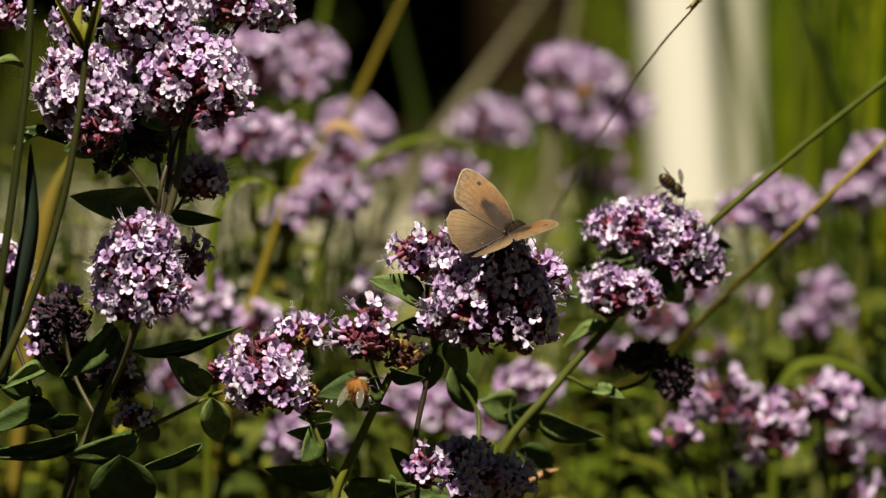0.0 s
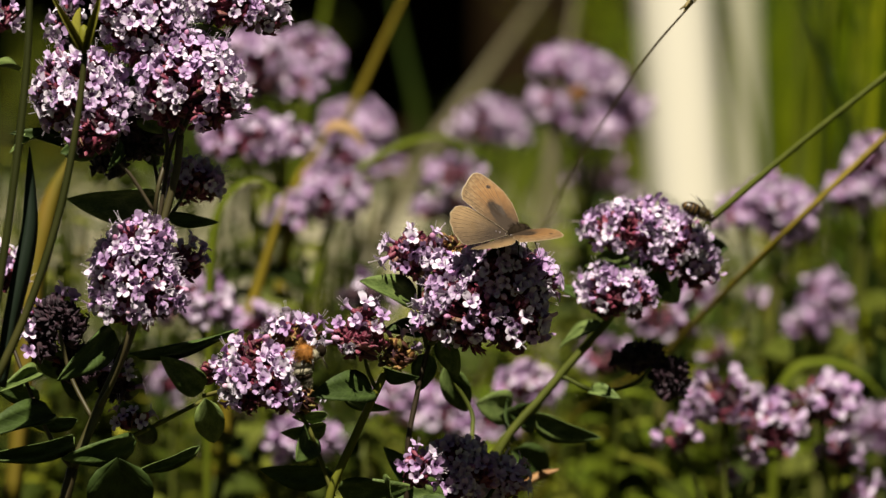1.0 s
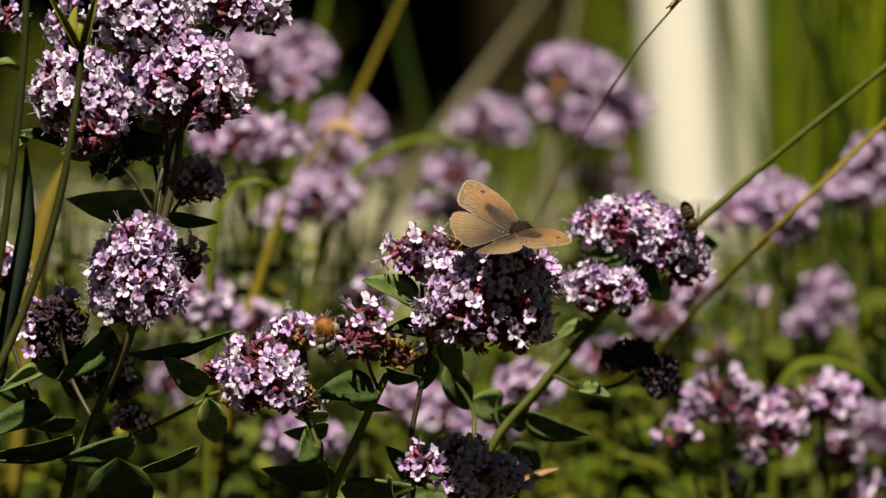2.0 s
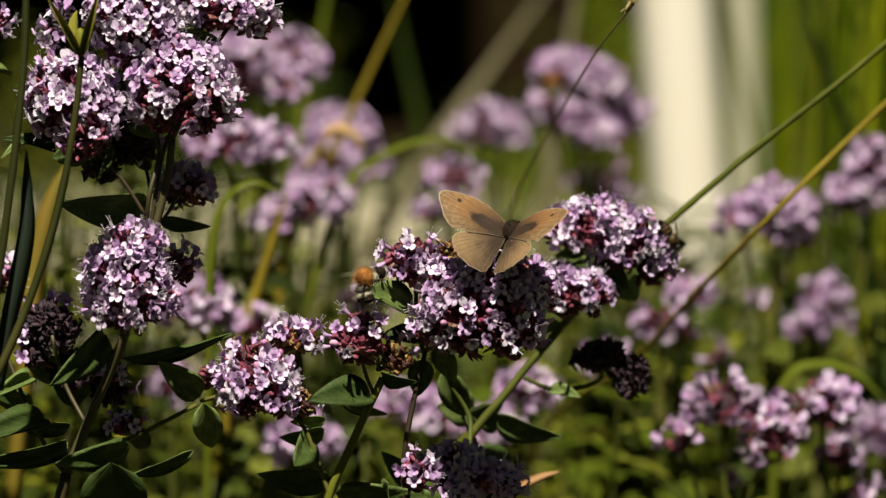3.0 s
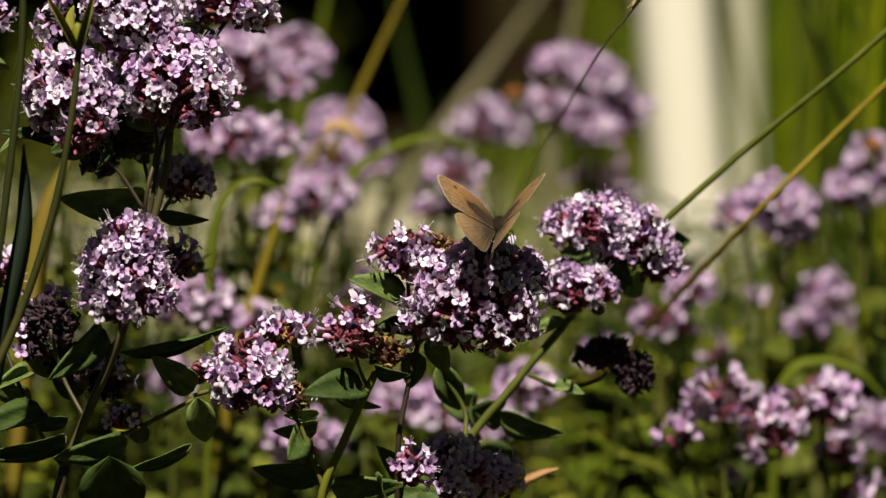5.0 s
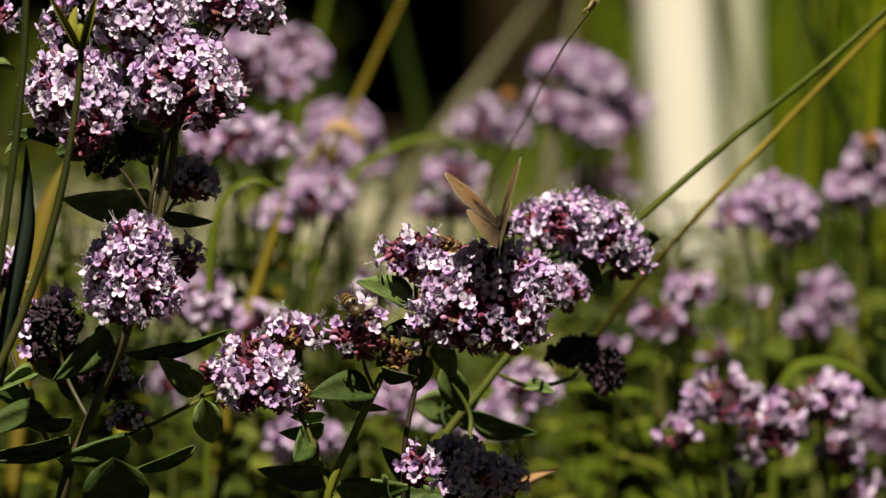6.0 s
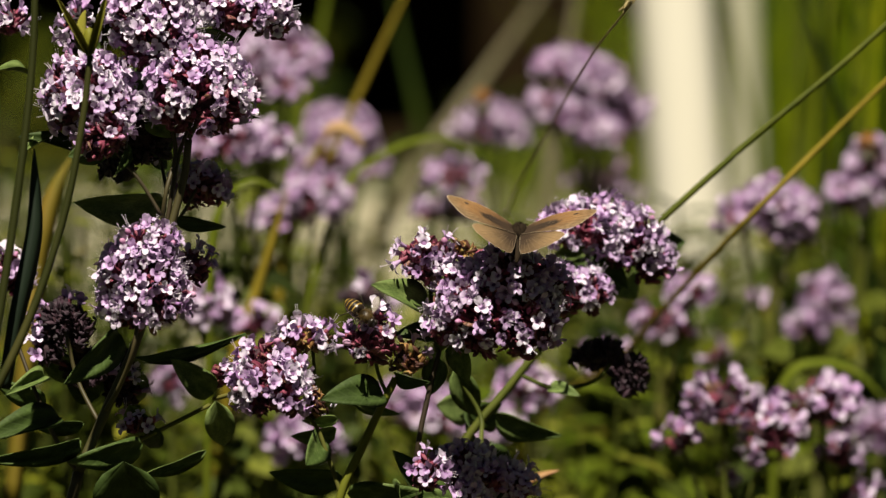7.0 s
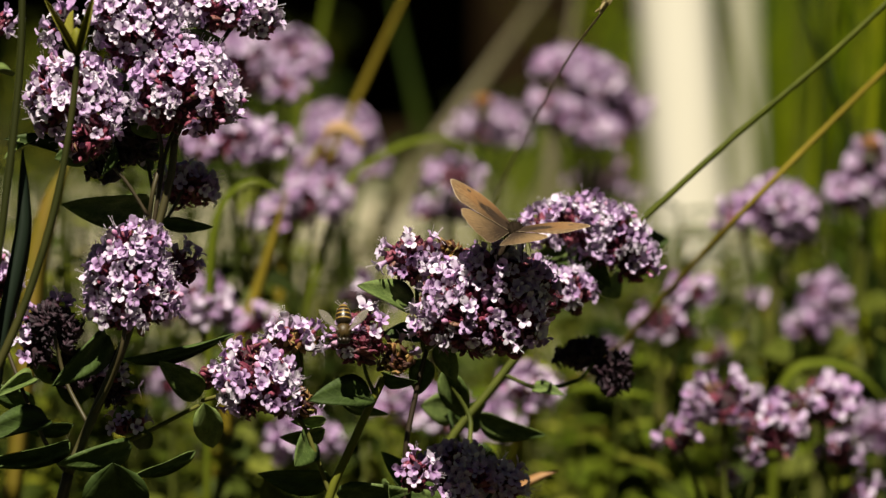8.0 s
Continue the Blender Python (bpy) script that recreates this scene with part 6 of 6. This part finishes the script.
    sway(STALK_THIN, ((0, 0.0, 0.0), (0.5, -2.5, -0.4), (1, -1.8, -0.3), (1.5, -4.3, -0.6), (2.8, -14.1, -2.0), (3, -18.9, -2.6), (3.5, -23.5, -3.3), (4, -24.8, -3.5), (4.5, -24.8, -3.5), (4.7, -12.7, -1.8), (5.8, -37.1, -5.2), (6, -29.6, -4.1), (6.5, -21.4, -3.0), (7, -19.4, -2.7), (7.5, -22.8, -3.2), (8, -26.2, -3.7)), 0.62)
    sway(WEED, ((0, 0.0, 0.0), (0.5, 0.2, -0.3), (1, -0.3, -0.6), (1.5, -1.2, -0.4), (3, -1.2, -0.9), (3.5, -3.0, -1.0), (4, 0.2, -1.2), (4.5, -2.2, -0.5), (6, -1.2, -0.4), (6.5, -1.7, -0.8), (7, 1.1, -0.9), (7.5, 0.0, -1.3), (8, -2.2, -1.2)), 0.60, 0.1)
    for ob in UPPER:
        sway(ob, ((0, 0.0, 0.0), (0.5, 0.0, 0.0), (1, -0.2, 0.0), (1.5, -1.5, -0.1), (3, -5.6, 0.0), (3.5, -6.2, -0.1), (4, -5.2, -0.1), (4.5, -4.4, -0.1), (6, -5.0, -0.1), (6.5, -6.2, 0.0), (7, -6.0, -0.1), (7.5, -6.9, -0.1), (8, -6.0, 0.0)), 0.53)

    # butterfly: place, heading, pitch, roll, and how far each pair of wings is raised
    flight = [
        (0.0, (0.0193, 1.5745, 0.5586), -54.2, 22.7, 7.0, 47.7, 15.8), (0.5, (0.0207, 1.5745, 0.5591), -63.2, 6.0, 5.1, 38.7, 11.5),
        (1.0, (0.0203, 1.5745, 0.5583), -57.2, 12.1, 4.6, 41.1, 6.0), (1.5, (0.0208, 1.5745, 0.558), -57.4, 13.5, 3.9, 34.2, -3.6),
        (2.8, (0.0204, 1.5745, 0.5594), -31.6, 31.3, 2.1, 35.6, 16.5), (3.0, (0.0187, 1.5745, 0.559), -26.4, 39.3, 3.5, 37.3, 27.2),
        (3.5, (0.0143, 1.5745, 0.5593), -19.1, 43.3, 0.7, 56.1, 60.4), (4.0, (0.0194, 1.5745, 0.5595), -12.7, 33.3, 3.0, 33.5, 23.2),
        (4.5, (0.0147, 1.5745, 0.559), -10.8, 21.3, 4.4, 34.9, 32.8), (5.8, (0.0167, 1.5745, 0.5607), -5.1, 24.2, -1.5, 52.0, 73.0),
        (6.0, (0.016, 1.5745, 0.5599), -1.0, 18.8, -1.6, 48.5, 72.7), (6.5, (0.014, 1.5745, 0.5587), -3.9, 23.5, 3.7, 31.0, 47.7),
        (7.0, (0.0213, 1.5745, 0.5586), -4.2, 16.9, 1.1, 27.3, 18.0), (7.3, (0.018, 1.5745, 0.5589), -3.1, 17.4, 1.9, 14.6, 16.1),
        (7.5, (0.0179, 1.5745, 0.5582), -3.0, 16.6, 1.1, 26.0, 29.8), (8.0, (0.0195, 1.5745, 0.5592), -19.6, 9.3, 4.7, 34.6, 9.6)]
    walk(BUTTERFLY, [(t, attitude(p, a, b, c)) for t, p, a, b, c, u, v in flight])
    for w in WINGS["left"]:
        walk(w, [(r[0], pose(-0.0006, 0, 0.0003, 0, r[5], 0)) for r in flight])
    for w in WINGS["right"]:
        walk(w, [(r[0], pose(0.0006, 0, 0.0003, 0, -r[6], 0)) for r in flight])

    # bumblebee: works round the half-open heads, then goes behind the large one
    walk(BUMBLEBEE, [(t, attitude(p, a, b, c)) for t, p, a, b, c in (
        (0.0, (-0.024, 1.5593, 0.5169), -25, 60, 0), (0.2, (-0.029, 1.5581, 0.5247), -70, 25, 0), (0.3, (-0.0336, 1.5584, 0.5275), -50, 15, -25), (0.4, (-0.035, 1.5604, 0.5276), -60, 5, -10), (0.6, (-0.036, 1.5624, 0.527), -80, 5, 0),
        (0.8, (-0.0373, 1.5634, 0.5267), -85, 5, 0), (1.0, (-0.0386, 1.5633, 0.5263), -85, 10, 0), (1.2, (-0.0367, 1.5637, 0.5297), -85, 5, 0), (1.4, (-0.0368, 1.5636, 0.5294), -85, 5, 0),
        (1.7, (-0.0357, 1.5637, 0.5297), -80, 10, 0), (2.3, (-0.0288, 1.5498, 0.5415), -80, 20, 0), (2.8, (-0.0228, 1.5706, 0.5476), -85, 15, 0), (3.0, (-0.0219, 1.5726, 0.5474), -85, 15, 0),
        (3.2, (-0.0176, 1.5726, 0.5474), -80, 10, 0), (3.4, (-0.009, 1.5658, 0.5405), -85, 5, 0), (3.6, (-0.0154, 1.5676, 0.5384), -75, 20, 0), (3.8, (-0.0064, 1.6136, 0.5268), -85, 0, 0),
        (4.2, (0.0109, 1.6286, 0.5258), -80, 30, 0), (8.0, (0.01, 1.6287, 0.5266), -80, 30, 0))])
    # dark fly on the domed head
    walk(DRONE_FLY, [(t, attitude(p, a, b, c)) for t, p, a, b, c in (
        (0.0, (0.068, 1.6528, 0.5649), -60, -45, 0), (0.2, (0.0677, 1.6528, 0.5645), -80, -25, 0), (0.4, (0.0661, 1.6476, 0.5629), -75, -25, 0), (0.6, (0.0704, 1.6474, 0.5609), -75, -25, 0),
        (0.8, (0.0739, 1.6471, 0.5586), -75, -35, 0), (1.0, (0.0756, 1.6471, 0.5581), -80, -30, 0), (1.2, (0.0763, 1.6469, 0.5558), -90, -75, 0), (1.4, (0.0766, 1.6469, 0.5558), -90, -80, 0),
        (1.7, (0.0744, 1.6469, 0.5561), -90, -80, 0), (2.8, (0.0702, 1.6564, 0.5509), -85, -60, 0), (3.0, (0.0672, 1.6564, 0.5506), -85, -60, 0), (3.5, (0.065, 1.6593, 0.55), -85, -50, 0),
        (4.0, (0.0643, 1.6594, 0.551), -85, -30, 0), (4.5, (0.0638, 1.6593, 0.5501), -85, -30, 0), (4.7, (0.0706, 1.6808, 0.5435), -85, -50, 0), (5.8, (0.0511, 1.7106, 0.5404), -85, -50, 0),
        (6.5, (0.0615, 1.7104, 0.5387), -85, -50, 0), (7.0, (0.0632, 1.7104, 0.5387), -85, -50, 0), (8.0, (0.058, 1.7104, 0.5387), -85, -50, 0))])
    # hoverfly: comes down from above, hovers, passes behind the tall plant and settles on a half-open head
    walk(HOVERFLY, [(t, attitude(p, a, b, c)) for t, p, a, b, c in (
        (0.0, (0.0204, 1.7562, 0.6875), 70, 0, 0), (3.1, (-0.0041, 1.7032, 0.6613), 70, 0, 0), (3.3, (-0.024, 1.6575, 0.6096), 80, 0, 0), (3.4, (-0.026, 1.6126, 0.5651), 85, 5, 0), (3.5, (-0.0255, 1.6133, 0.5717), 85, 5, 0),
        (3.6, (-0.0317, 1.6235, 0.5726), 85, 5, 0), (3.8, (-0.0479, 1.6434, 0.5703), 80, 5, 0), (4.0, (-0.0766, 1.6728, 0.563), 80, 5, 0), (4.7, (-0.0826, 1.6909, 0.5442), 10, 5, 0),
        (5.3, (-0.0514, 1.6197, 0.5368), -60, 5, 0), (5.6, (-0.0284, 1.5796, 0.5381), -130, -20, 0), (5.8, (-0.0272, 1.5716, 0.5382), -150, -35, -30), (6.0, (-0.0248, 1.5716, 0.5382), -150, -35, -35), (6.4, (-0.0283, 1.5715, 0.5371), -160, -40, -40),
        (6.6, (-0.0278, 1.5715, 0.5371), -158, -40, -40), (7.0, (-0.0226, 1.5715, 0.5371), -130, -35, -20), (7.4, (-0.0254, 1.5714, 0.5358), -160, -45, 0), (7.6, (-0.0251, 1.5732, 0.534), -172, -58, 0), (8.0, (-0.0279, 1.5681, 0.534), -178, -66, 0))])
    walk(FAR_BEE, [(t, attitude(p, a, b, c)) for t, p, a, b, c in (
        (0, (0.0544, 2.17, 0.5528), -60, 20, 0), (0.7, (0.0537, 2.17, 0.5523), -45, 20, 0), (1.5, (0.0478, 2.17, 0.5528), 20, 20, 0), (2.8, (0.0426, 2.172, 0.5579), 40, 0, 0), (3.6, (0.0378, 2.182, 0.556), 70, 0, 0),
        (4.4, (0.0281, 2.195, 0.5515), 60, 0, 0), (5.8, (0.0269, 2.19, 0.5497), 20, 10, 0), (6.5, (0.0183, 2.189, 0.5506), -20, 10, 0), (7.3, (0.0152, 2.189, 0.5497), 10, 10, 0), (8, (0.0156, 2.188, 0.5485), 30, 10, 0))])
    walk(SIDE_BEE, [(t, attitude(p, a, b, c)) for t, p, a, b, c in (
        (0.0, (0.2142, 2.0969, 0.5804), 60, 0, 0), (3.5, (0.1973, 2.0947, 0.5594), 60, 0, 0), (4.5, (0.155, 1.9928, 0.5467), 50, 20, 0), (6.0, (0.1518, 1.9931, 0.5491), 10, 20, 0), (7.0, (0.1508, 1.9931, 0.5495), -20, 20, 0), (8.0, (0.1518, 1.993, 0.5487), 20, 20, 0))])


motions()
